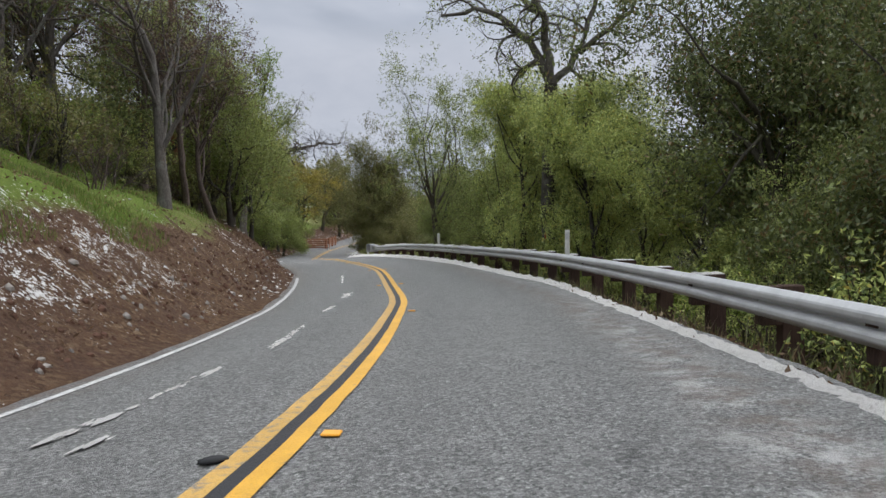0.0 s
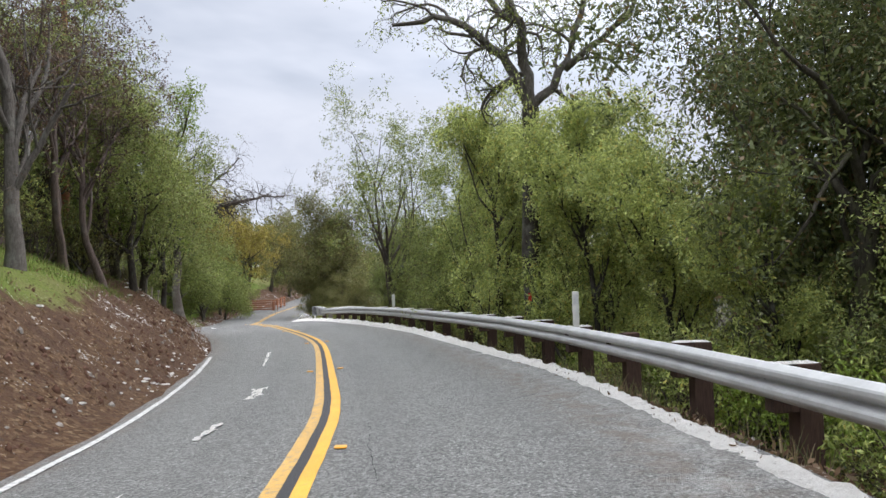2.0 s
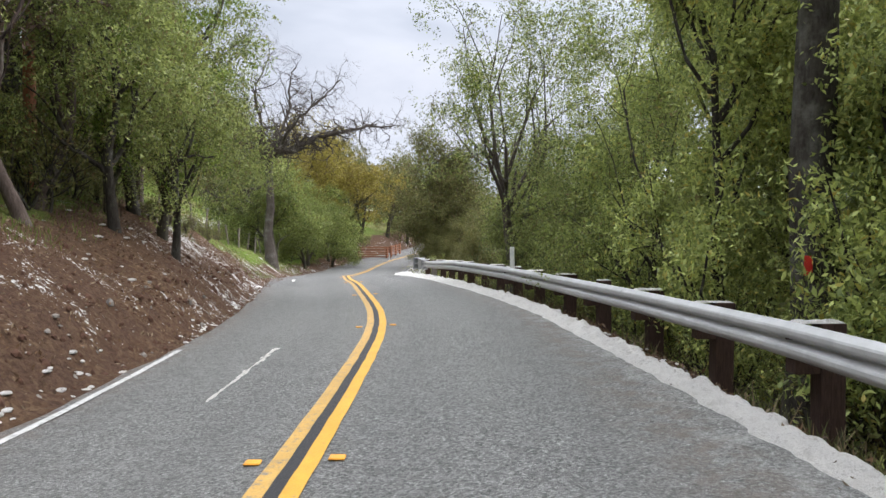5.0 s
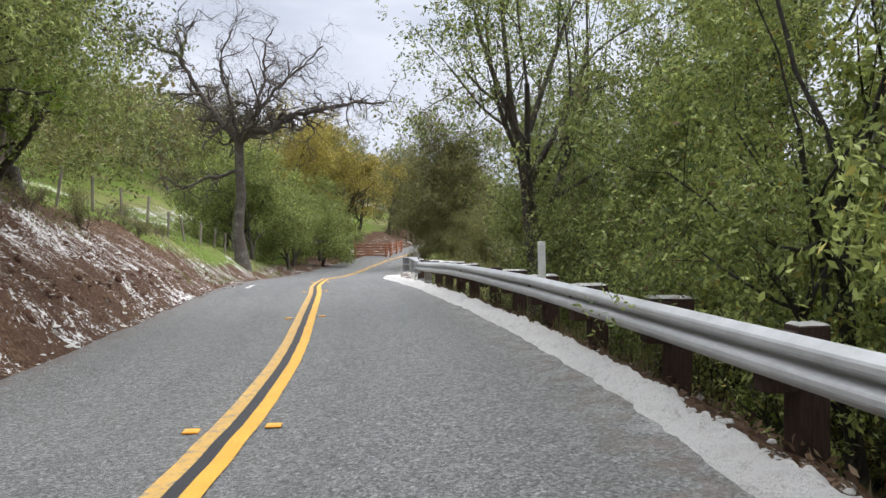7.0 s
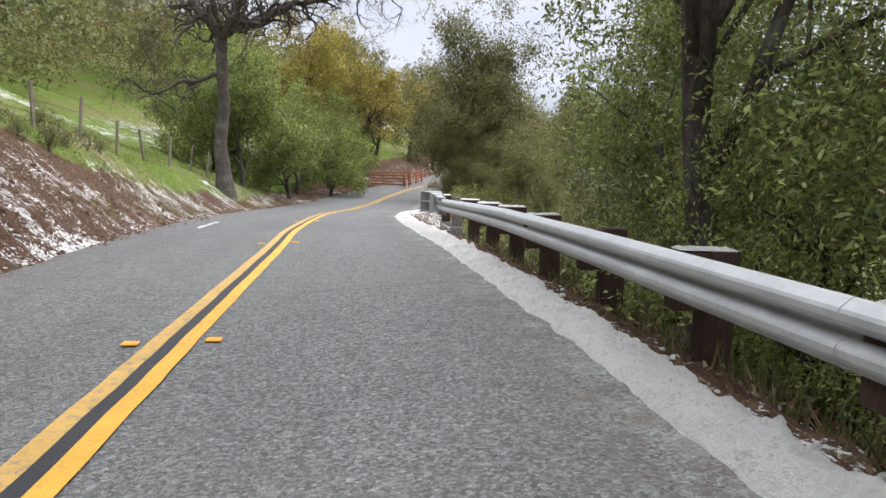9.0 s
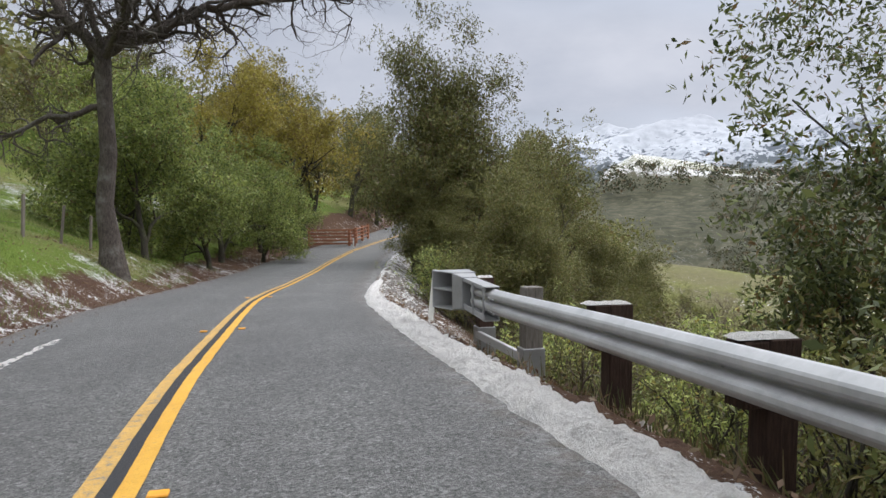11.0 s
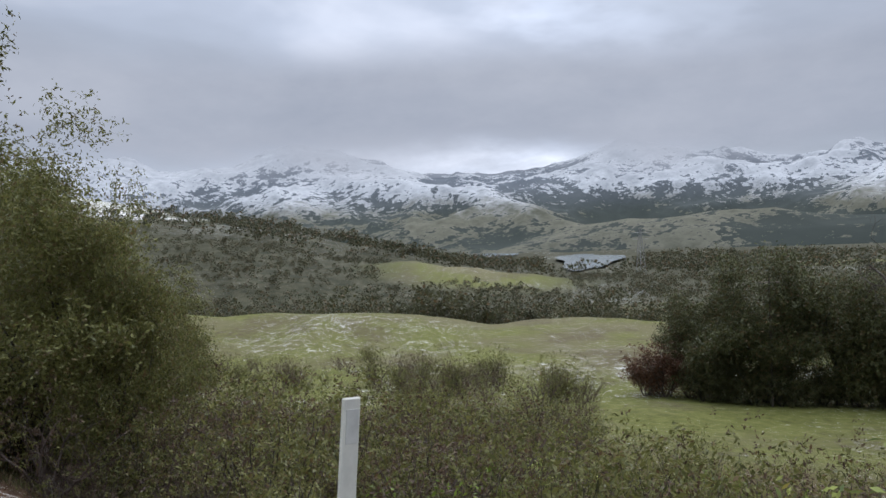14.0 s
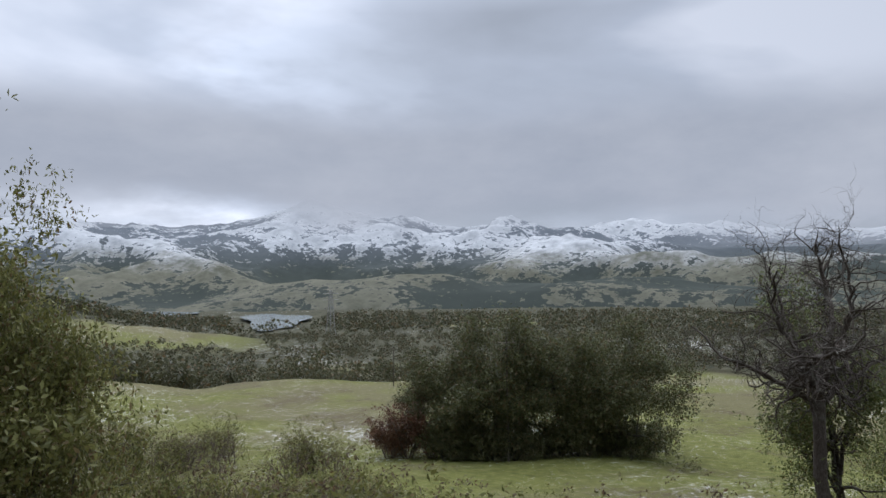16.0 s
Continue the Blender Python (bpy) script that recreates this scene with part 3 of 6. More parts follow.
def build_ground():
    gx, gy = spread(-26, 10, 0.30, 1.06, 4600), spread(-6, 62, 0.36, 1.055, 4600)
    X, Y = np.meshgrid(gx, gy, indexing="ij")
    Z = ground_z(X, Y)
    lat, yb = road_lat(X, Y)
    L = -2.9 - lat
    dx, dy = X - HUB[0], Y - HUB[1]
    r, az = np.hypot(dx, dy), np.degrees(np.arctan2(dx, dy))
    near = np.clip(1 - (r - 60) / 20, 0, 1)
    grass = np.where(L > 0, np.clip((L - np.interp(yb, [0, 8, 12, 18, 24, 33, 40, 50, 60, 90], [1.5, 1.3, 1.0, 2.1, 3.1, 3.0, 1.4, 0.8, 2.2, 3.0])) / 1.4, 0, 1), np.where(lat > 3.2, np.where((yb > 36) & (yb < 60) & (lat < 5.2), 0.1, 0.36), 0.0))
    grass = np.where(L > 0, grass * np.interp(yb, [4, 8, 34, 44], [1.0, 0.85, 0.8, 0.9]), grass)
    field = np.where((lat > 14) & (r > 30), np.clip((r - 30) / 12, 0, 1), 0.0)
    pasture = (L > 8) & (yb > 26) & (yb < 85)
    field = np.where((L > 16) & ~pasture, np.clip((L - 16) / 8, 0, 1), field)
    wood = np.where((lat > 0) & (r > 185), np.clip((r - 185) / 20, 0, 1), 0.0)
    f2 = np.exp(-(((az - 30.5) / 7.5) ** 2 + ((r - 420) / 58) ** 2) ** 2)
    f3 = np.exp(-(((az - 45) / 8) ** 2 + ((r - 290) / 30) ** 2) ** 2)
    f4 = np.exp(-(((az - 3) / 7.5) ** 2 + ((r - 870) / 250) ** 2) ** 2)
    f5 = np.exp(-(((az - 56) / 6) ** 2 + ((r - 760) / 70) ** 2) ** 2)
    f6 = np.exp(-(((az - 70) / 7) ** 2 + ((r - 230) / 50) ** 2) ** 2)
    wood = wood * (1 - np.clip(f2 + f3 + f4 + f5 + f6, 0, 1))
    snow = np.zeros_like(X)
    bank = (L > 0) & (L < 9)
    snow = np.where(bank, np.interp(L, [0, 0.4, 0.9, 2.2, 3.2, 6], [0.05, 0.2, 0.52, 0.50, 0.15, 0.05]) * np.interp(yb, [1, 6, 10, 17, 21, 27, 34, 44], [0.78, 0.66, 0.26, 0.36, 0.52, 0.44, 0.55, 0.6]) + 0.12 * bumps(X, Y, 1.1, 7.0), snow)
    toe = np.clip((yb - 16) / 3, 0, 1) * np.clip((38 - yb) / 4, 0, 1)
    snow = np.where(bank, snow + toe * np.interp(L, [0, 0.45, 0.9], [0.40, 0.28, 0.0]) * (1 + 0.6 * bumps(X, Y, 1.9, 3.0)), snow)
    snow = np.where(bank & (yb > 22) & (yb < 60), snow + 0.06, snow)
    mid = np.clip((yb - 22) / 3, 0, 1) * np.clip((40 - yb) / 4, 0, 1) * np.exp(-((L - 2.3) / 1.0) ** 2)
    snow = np.where(bank, snow + 0.15 * mid * (1 + 1.3 * bumps(X, Y, 2.6, 5.0)), snow)
    snow = np.where(L >= 9, np.interp(L, [9, 14, 24, 34], [0.25, 0.46, 0.44, 0.08]) + 0.10 * bumps(X, Y, 11.0, 3.0), snow)
    snow = np.where(pasture, np.interp(L, [8, 11, 15, 19], [0.22, 0.42, 0.40, 0.0]), snow)
    snow = np.where((lat > 2.6) & (lat < 5.5), np.interp(lat, [2.6, 3.0, 3.6, 5.5], [0.5, 0.45, 0.15, 0.02]), snow)
    snow = np.where((yb > 38) & (lat > 2.6) & (lat < 8), np.interp(lat, [2.6, 3.4, 5.0, 8], [0.75, 0.62, 0.45, 0.2]), snow)
    snow = np.where(field > 0.3, 0.19 + 0.15 * bumps(X, Y, 13.0, 4.0) + 0.06 * np.clip(1 - np.abs(r - 95) / 40, 0, 1), snow)
    snow = np.where(wood > 0.3, 0.08 + 0.24 * bumps(X, Y, 45.0, 4.0) + np.clip((Z - 5) / 40, 0, 1) * 0.2, snow)
    snow = np.where(f4 > 0.2, 0.50 + 0.14 * bumps(X, Y, 40.0, 1.0), snow)
    litter = np.clip(0.7 + 0.5 * bumps(X, Y, 3.0, 9.0), 0, 1)
    me = grid_mesh("ground", np.stack([X, Y, Z], -1), GROUND, True, dict(grass=grass, field=field, wood=wood, snow=snow, litter=litter))
    ob = new("ground", me)
    tagged(ob, "brown and grassy hillside with patches of old snow", "ground", kind="structure")


def ribbon(name, y0, y1, lat0, lat1, up, mat, step=0.25, cols=1, wob=0.0, shift=None):
    ys = np.arange(y0, y1 + 1e-6, step)
    lats = np.linspace(0, 1, cols + 1)
    W = wob * (bumps(ys * 3.1, ys * 0, 0.9, 2.0) + bumps(ys * 9.1, ys * 0, 0.9, 5.0)) if wob else 0 * ys
    if shift is not None:
        W = W + np.interp(ys, *shift)
    P = np.stack([at_road(ys, lat0 + W + (lat1 - lat0) * u + 0 * ys, up) for u in lats], 1)
    return grid_mesh(name, P, mat)


WHITE_LINE = ([0, 2, 5, 9, 13, 17, 30], [-2.35, -2.36, -2.44, -2.48, -2.6, -2.8, -2.9])


def build_road():
    ys = np.concatenate([np.arange(-40, 60, 0.3), np.arange(60, 150, 0.8)])
    lats = np.linspace(-1, 1, 41)
    edge = 0.06 * bumps(ys * 2.0, ys * 0, 1.0, 1.0)
    left = np.interp(ys, [0, 8, 12, 17, 26, 33, 40, 200], [-2.68, -2.75, -2.85, -3.0, -3.05, -3.4, -3.7, -3.7]) - 0.04 + edge
    right = np.interp(ys, [-5, 2, 8, 12, 17, 30, 36, 44, 52, 200], [3.5, 3.4, 3.4, 3.3, 3.1, 2.9, 2.85, 2.95, 3.2, 3.2]) + edge
    LAT = np.where(lats[None] < 0, -lats[None] * left[:, None], lats[None] * right[:, None])
    P = np.stack([at_road(ys, LAT[:, j]) for j in range(41)], 1)
    Yg = ys[:, None] + 0 * LAT
    P[..., 2] += 0.006 * bumps(P[..., 0], P[..., 1], 1.1, 4.0)
    P[:, (0, -1), 2] -= 0.10
    track = np.exp(-((np.abs(LAT + 0.05) - 0.75) / 0.32) ** 2) + np.exp(-((np.abs(LAT + 0.05) - 2.15) / 0.3) ** 2)
    slush = np.exp(-((LAT - np.interp(Yg, [-6, -1, 2, 5, 8, 12], [2.5, 2.55, 2.75, 2.9, 3.0, 2.85])) / np.interp(Yg, [-4, 4, 10], [0.28, 0.22, 0.16])) ** 2) * np.interp(Yg, [-6, -1, 2, 5, 36, 42, 60], [0.95, 0.8, 0.45, 0.1, 0.1, 0.5, 0.6])
    slush += np.exp(-((LAT - np.interp(Yg, [10, 20, 30, 36, 44, 52], [2.9, 2.65, 2.5, 2.45, 2.65, 3.0])) / 0.2) ** 2) * np.interp(Yg, [0, 10], [0, 0.35])
    grit = np.exp(-((LAT + -np.interp(Yg, [0, 8, 12, 17, 26, 33, 40, 200], [-2.68, -2.75, -2.85, -3.0, -3.05, -3.4, -3.7, -3.7])) / 0.42) ** 2) + 0.7 * np.exp(-((LAT - 2.6) / 0.3) ** 2)
    # the darker tone for dimmer light comes in from y 27 to 34
    ob = new("road", grid_mesh("road", P, ASPHALT, True, dict(track=track, slush=np.clip(slush, 0, 1), grit=np.clip(grit, 0, 1), dimmed=np.interp(Yg, [27, 34], [0, 1]))))
    tagged(ob, "grey two-lane chip-sealed country road, worn, its far stretch coloured for dimmer light", "road", kind="structure")
    for name, a, b, y0, y1, mat, label in (
        ("road_marking", -0.160, -0.040, -30, 120, YELLOW_WORN, "worn yellow centre line painted on the road"),
        ("road_marking", 0.055, 0.175, -30, 120, YELLOW, "yellow centre line painted on the road"),
        ("road_marking", -0.042, 0.057, -30, 120, BLACK, "black stripe between the yellow centre lines"),
        ("road_marking", -0.045, 0.045, -30, 16.5, WHITE, "worn white edge line painted on the road"),
    ):
        up = 0.010 if mat is not BLACK else 0.008
        shift = WHITE_LINE if mat is WHITE else None
        tagged(new(name, ribbon(name, y0, y1, a, b, up, mat, 0.2, 1, 0.006, shift)), label, "road marking", "lines along the road", "structure")


build_ground()
build_road()


# ---- guardrail ----
RAIL_Y = np.array([-16.8, -9.25, -5.474, -1.707, 2.037, 5.753, 9.435, 13.058, 16.581, 20.037, 23.468, 26.872, 30.242, 33.6, 35.3, 37.007])
RAIL_X = np.array([8.2, 7.25, 6.767, 6.196, 5.489, 4.647, 3.672, 2.493, 1.045, -0.56, -2.215, -3.927, -5.66, -7.36, -8.33, -9.2])
RAIL_Z = np.array([0.66, 0.60, 0.57, 0.54, 0.509, 0.479, 0.449, 0.415, 0.381, 0.349, 0.316, 0.249, 0.17, 0.05, 0.0, -0.056])
_ry = np.arange(-16.5, 37.02, 0.05)
_rk = np.exp(-np.linspace(-2, 2, 41) ** 2); _rk /= _rk.sum()


def _rs(a):
    return np.convolve(np.pad(np.interp(_ry, RAIL_Y, a), 20, mode="reflect", reflect_type="odd"), _rk, "valid")


_rx, _rz = _rs(RAIL_X), _rs(RAIL_Z)
_rl = np.concatenate([[0], np.cumsum(np.hypot(np.diff(_rx), np.diff(_ry)))])
_rl -= _rl[-1] - 16 * 1.905 + 0.04


def rail_at(s):
    """Back of the post line at s metres from the post beside the first marker: place, direction along, normal to the road."""
    y = np.interp(s, _rl, _ry)
    p = np.array([np.interp(y, _ry, _rx), y, np.interp(y, _ry, _rz)])
    d = np.array([np.interp(y + 0.2, _ry, _rx) - np.interp(y - 0.2, _ry, _rx), min(y + 0.2, 37.0) - (y - 0.2), 0])
    d /= np.linalg.norm(d)
    return p, d, np.array([-d[1], d[0], 0])


W_BEAM = [(0.018, 0.156), (0.034, 0.150), (0.076, 0.110), (0.083, 0.094), (0.083, 0.064), (0.076, 0.048), (0.014, 0.014), (0.008, 0.0)]
W_BEAM = [(o, z * 0.88) for o, z in W_BEAM]
W_BEAM = W_BEAM + [(o, -z) for o, z in W_BEAM[-2::-1]]


def rail_off(s):
    """Distance of the beam's back from the back of the posts: no blocks at the end."""
    return float(np.interp(s, [11.5 * 1.905, 15 * 1.905], [0.405, 0.305]))


def rail_drop(s):
    return float(np.interp(s, [11.5 * 1.905, 15 * 1.905], [0.162, 0.225]))


def beam_mesh(s0, s1, lift=0.0, grow=0.0):
    ss = np.linspace(s0, s1, max(3, int((s1 - s0) / 0.32)))
    prof = np.array(W_BEAM)
    rows = []
    for s in ss:
        p, d, n = rail_at(s)
        c = p + n * (rail_off(s) + lift) + np.array([0, 0, -rail_drop(s)])
        rows.append(c + prof[:, :1] * (1 + grow) * n + prof[:, 1:] * (1 + grow) * np.array([0, 0, 1.0]))
    me = grid_mesh("rail_section", np.array(rows), STEEL, False)
    bm = bmesh.new(); bm.from_mesh(me)
    bmesh.ops.solidify(bm, geom=bm.faces[:], thickness=0.006)
    bm.to_mesh(me); bm.free()
    return me


def timber_mesh(name, sx, sy, sz, mat, bevel=0.008):
    bm = bmesh.new()
    box_bm(bm, sx, sy, sz, None, bevel)
    bmesh.ops.subdivide_edges(bm, edges=[e for e in bm.edges if e.calc_length() > 0.25], cuts=2)
    for v in bm.verts:
        v.co.x += 0.004 * math.sin(9 * v.co.z + 3 * v.co.y)
        v.co.y += 0.004 * math.sin(7 * v.co.z + 5 * v.co.x)
    return bm_mesh(name, bm, mat)


def lump_mesh(name, sx, sy, sz, mat, seed, cuts=2):
    """A rounded uneven lump, base at the origin."""
    bm = bmesh.new()
    bmesh.ops.create_icosphere(bm, subdivisions=cuts, radius=1)
    rng = random.Random(seed)
    o = Vector((rng.uniform(0, 50), rng.uniform(0, 50), rng.uniform(0, 50)))
    for v in bm.verts:
        f = 1 + 0.28 * noise.noise(v.co * 1.6 + o)
        v.co = Vector((v.co.x * f * sx / 2, v.co.y * f * sy / 2, max(v.co.z, -0.35) * f * sz / 1.35 + sz * 0.26))
    return bm_mesh(name, bm, mat, True)


def cap_mesh(seed):
    """A thin worn slab of snow that lies on a post and its block."""
    bm = bmesh.new()
    bmesh.ops.create_grid(bm, x_segments=5, y_segments=12, size=0.5)
    rng = random.Random(seed)
    o = Vector((rng.uniform(0, 50), rng.uniform(0, 50), 0))
    for v in bm.verts:
        e = max(abs(v.co.x), abs(v.co.y)) * 2
        v.co.z = (0.022 + 0.012 * noise.noise(v.co * 9 + o)) * (1 if e < 0.98 else 0) - 0.002
        v.co.x, v.co.y = v.co.x * 0.15 * (1 + 0.10 * noise.noise(v.co * 7 + o)), v.co.y * 0.38 * (1 + 0.08 * noise.noise(v.co * 5 - o))
    return bm_mesh("snow_cap", bm, SNOW_CLEAN, True)


def build_guardrail():
    rail = tagged(new("guardrail"), "galvanised steel guardrail on dark timber posts beside the road", "guardrail")
    post_me = timber_mesh("post", 0.20, 0.165, 1.75, POSTWOOD)
    grey_me = timber_mesh("post", 0.20, 0.18, 1.75, GREYPOST)
    block_me = timber_mesh("blockout", 0.15, 0.20, 0.36, POSTWOOD)
    bm = bmesh.new()
    bmesh.ops.create_cone(bm, cap_ends=True, segments=10, radius1=0.020, radius2=0.014, depth=0.016)
    bolt_me = bm_mesh("bolt", bm, STEEL_DULL)
    caps = [cap_mesh(70 + k) for k in range(3)]
    rng = random.Random(5)
    for k in range(-13, 17):
        s = k * 1.905
        if s < _rl[0] or s > _rl[-1] + 0.06:
            continue
        p, d, n = rail_at(min(s, _rl[-1]))
        turn = math.degrees(math.atan2(-d[0], d[1])) + rng.uniform(-3, 3)
        top = p[2] - 0.03 + rng.uniform(-0.012, 0.012)
        c = p + n * 0.10
        if k == 16:
            c = c - d * 0.02
        po = part("post", grey_me if k == 15 else post_me, rail, "weathered grey timber post" if k == 15 else "", pose(c[0], c[1], top - 1.75, rng.uniform(-1.2, 1.2), rng.uniform(-1.2, 1.2), turn))
        if k < 15:
            bl = part("blockout", block_me, po, "", pose(-0.10 - (rail_off(s) - 0.2) / 2, 0, 1.75 - 0.375 + rng.uniform(-0.02, 0.012), 0, 0, rng.uniform(-4, 4)) @ Matrix.Diagonal(((rail_off(s) - 0.2) / 0.15, 0.8, 1, 1)))
            cbolt = p + n * (rail_off(s) + 0.013) + np.array([0, 0, -rail_drop(s)])
            part("bolt", bolt_me, rail, "", Matrix.Translation(cbolt) @ Vector(n).to_track_quat("Z", "Y").to_matrix().to_4x4())
        if k in (-4, -3, -2, 0, 1, 2, 3, 4, 5, 6, 7, 8, 9, 11, 12, 13, 14, 16):
            full = k not in (5, 16)
            part("snow_cap", caps[k % 3], po, "melting snow lying on the post", pose(-0.10 if full else 0, 0, 1.752, 0, 0, 90) @ Matrix.Diagonal((1, 1 if full else 0.5, rng.uniform(0.5, 1.1), 1)) )
    edges = list(np.arange(_rl[0] + 0.02, 14.3 * 1.905, 3.81)) + [15.75 * 1.905]
    for i, (a, b) in enumerate(zip(edges[:-1], edges[1:])):
        if b - a > 0.3:
            part("rail_section", beam_mesh(a - (0.16 if i else 0), b, 0.004 * (i % 2), 0.012 * (i % 2)), rail)
    build_terminal(rail)


def build_terminal(rail):
    """The end terminal: a feeder channel, a tapering throat and an open box behind the impact plate."""
    p, d, n = rail_at(_rl[-1])
    d = np.array([-0.43, 0.903, 0.0]); n = np.array([-0.903, -0.43, 0.0])
    o = np.array([-8.849, 35.739, 0.0]) + n * 0.09
    F = Matrix(((d[0] * 0.93, n[0], 0, o[0]), (d[1] * 0.93, n[1], 0, o[1]), (0, 0, 1, 0), (0, 0, 0, 1)))
    top, bot = -0.085, -0.46

    def slab(name, pts, z0, z1, mat=STEEL_DULL, label="", bev=0.004):
        bm = bmesh.new()
        lo = [bm.verts.new((x, y, z0)) for x, y in pts]
        hi = [bm.verts.new((x, y, z1)) for x, y in pts]
        bm.faces.new(lo[::-1]); bm.faces.new(hi)
        for i in range(len(pts)):
            j = (i + 1) % len(pts)
            bm.faces.new((lo[i], lo[j], hi[j], hi[i]))
        bmesh.ops.recalc_face_normals(bm, faces=bm.faces)
        bmesh.ops.bevel(bm, geom=bm.edges[:], offset=bev, segments=1, affect="EDGES")
        return part(name, bm_mesh(name, bm, mat), rail, label, F)

    # feeder channel: web, flanges, front lips, straps
    slab("channel_web", [(0, -0.09), (1.30, -0.09), (1.30, -0.075), (0, -0.075)], bot, top)
    slab("channel_top", [(-0.02, -0.09), (1.30, -0.09), (1.30, 0.085), (-0.02, 0.085)], top, top + 0.012)
    slab("channel_bottom", [(0, -0.09), (1.30, -0.09), (1.30, 0.085), (0, 0.085)], bot - 0.012, bot)
    slab("channel_lip", [(0, 0.072), (1.30, 0.072), (1.30, 0.085), (0, 0.085)], top - 0.035, top - 0.004)
    slab("channel_lip", [(0, 0.072), (1.30, 0.072), (1.30, 0.085), (0, 0.085)], bot + 0.004, bot + 0.06)
    for x in (0.03, 0.62):
        slab("strap", [(x, 0.078), (x + 0.055, 0.078), (x + 0.055, 0.098), (x, 0.098)], bot - 0.01, top + 0.006)
    # throat
    bm = bmesh.new()
    ring = []
    for x, y0, y1, z0, z1 in ((1.24, -0.10, 0.10, bot - 0.02, top + 0.02), (1.50, -0.12, 0.19, bot - 0.045, top + 0.055)):
        ring.append([bm.verts.new((x, y, z)) for y, z in ((y0, z0), (y1, z0), (y1, z1), (y0, z1))])
    for i in range(4):
        j = (i + 1) % 4
        bm.faces.new((ring[0][i], ring[0][j], ring[1][j], ring[1][i]))
    bm.faces.new(ring[0][::-1]); bm.faces.new(ring[1])
    bmesh.ops.recalc_face_normals(bm, faces=bm.faces)
    bmesh.ops.bevel(bm, geom=bm.edges[:], offset=0.008, segments=2, affect="EDGES")
    part("throat", bm_mesh("throat", bm, STEEL_DULL), rail, "", F)
    # head: three plates, back plate and impact plate
    plan = [(1.49, -0.13), (1.94, -0.13), (1.94, 0.37), (1.49, 0.19)]
    slab("head_plate", plan, top + 0.05, top + 0.066)
    slab("head_plate", plan, (top + bot) / 2 + 0.0, (top + bot) / 2 + 0.028)
    slab("head_plate", plan, bot - 0.06, bot - 0.042)
    slab("head_back", [(1.49, -0.13), (1.94, -0.13), (1.94, -0.115), (1.49, -0.115)], bot - 0.045, top + 0.055, STEEL_DULL)
    slab("impact_plate", [(1.935, -0.14), (1.96, -0.14), (1.96, 0.38), (1.935, 0.38)], bot - 0.065, top + 0.07)
    bm = bmesh.new()
    bmesh.ops.create_cone(bm, cap_ends=True, segments=8, radius1=0.017, radius2=0.012, depth=0.014)
    bolt = bm_mesh("bolt", bm, STEEL_DULL)
    for x in (-0.30, -0.18, -0.06):
        for z in (0.075, -0.075):
            part("bolt", bolt, rail, "", F @ Matrix.Translation((x, 0.055, (top + bot) / 2 + z)) @ pose(0, 0, 0, -90))
    # steel foundation tubes of the last two posts and the strut between them
    bm = bmesh.new(); box_bm(bm, 0.245, 0.215, 0.85, None, 0.006)
    tube_me = bm_mesh("foundation_tube", bm, STEEL_DULL)
    ends = []
    for s in (15 * 1.905, _rl[-1]):
        q, dd, nn = rail_at(s)
        c = q + nn * 0.10
        g = float(ground_z(c[0], c[1]))
        z = q[2] - 0.03 - 0.64
        part("foundation_tube", tube_me, rail, "galvanised steel foundation tube", pose(c[0], c[1], z - 0.85, 0, 0, math.degrees(math.atan2(-dd[0], dd[1]))))
        ends.append(np.array([c[0], c[1], z - 0.10]))
    L = np.linalg.norm(ends[1] - ends[0])
    bm = bmesh.new(); box_bm(bm, 0.05, 0.10, L, None, 0.006)
    part("ground_strut", bm_mesh("ground_strut", bm, STEEL), rail, "", Matrix.Translation(ends[0] + n * 0.10) @ Vector(ends[1] - ends[0]).to_track_quat("Z", "Y").to_matrix().to_4x4())


build_guardrail()


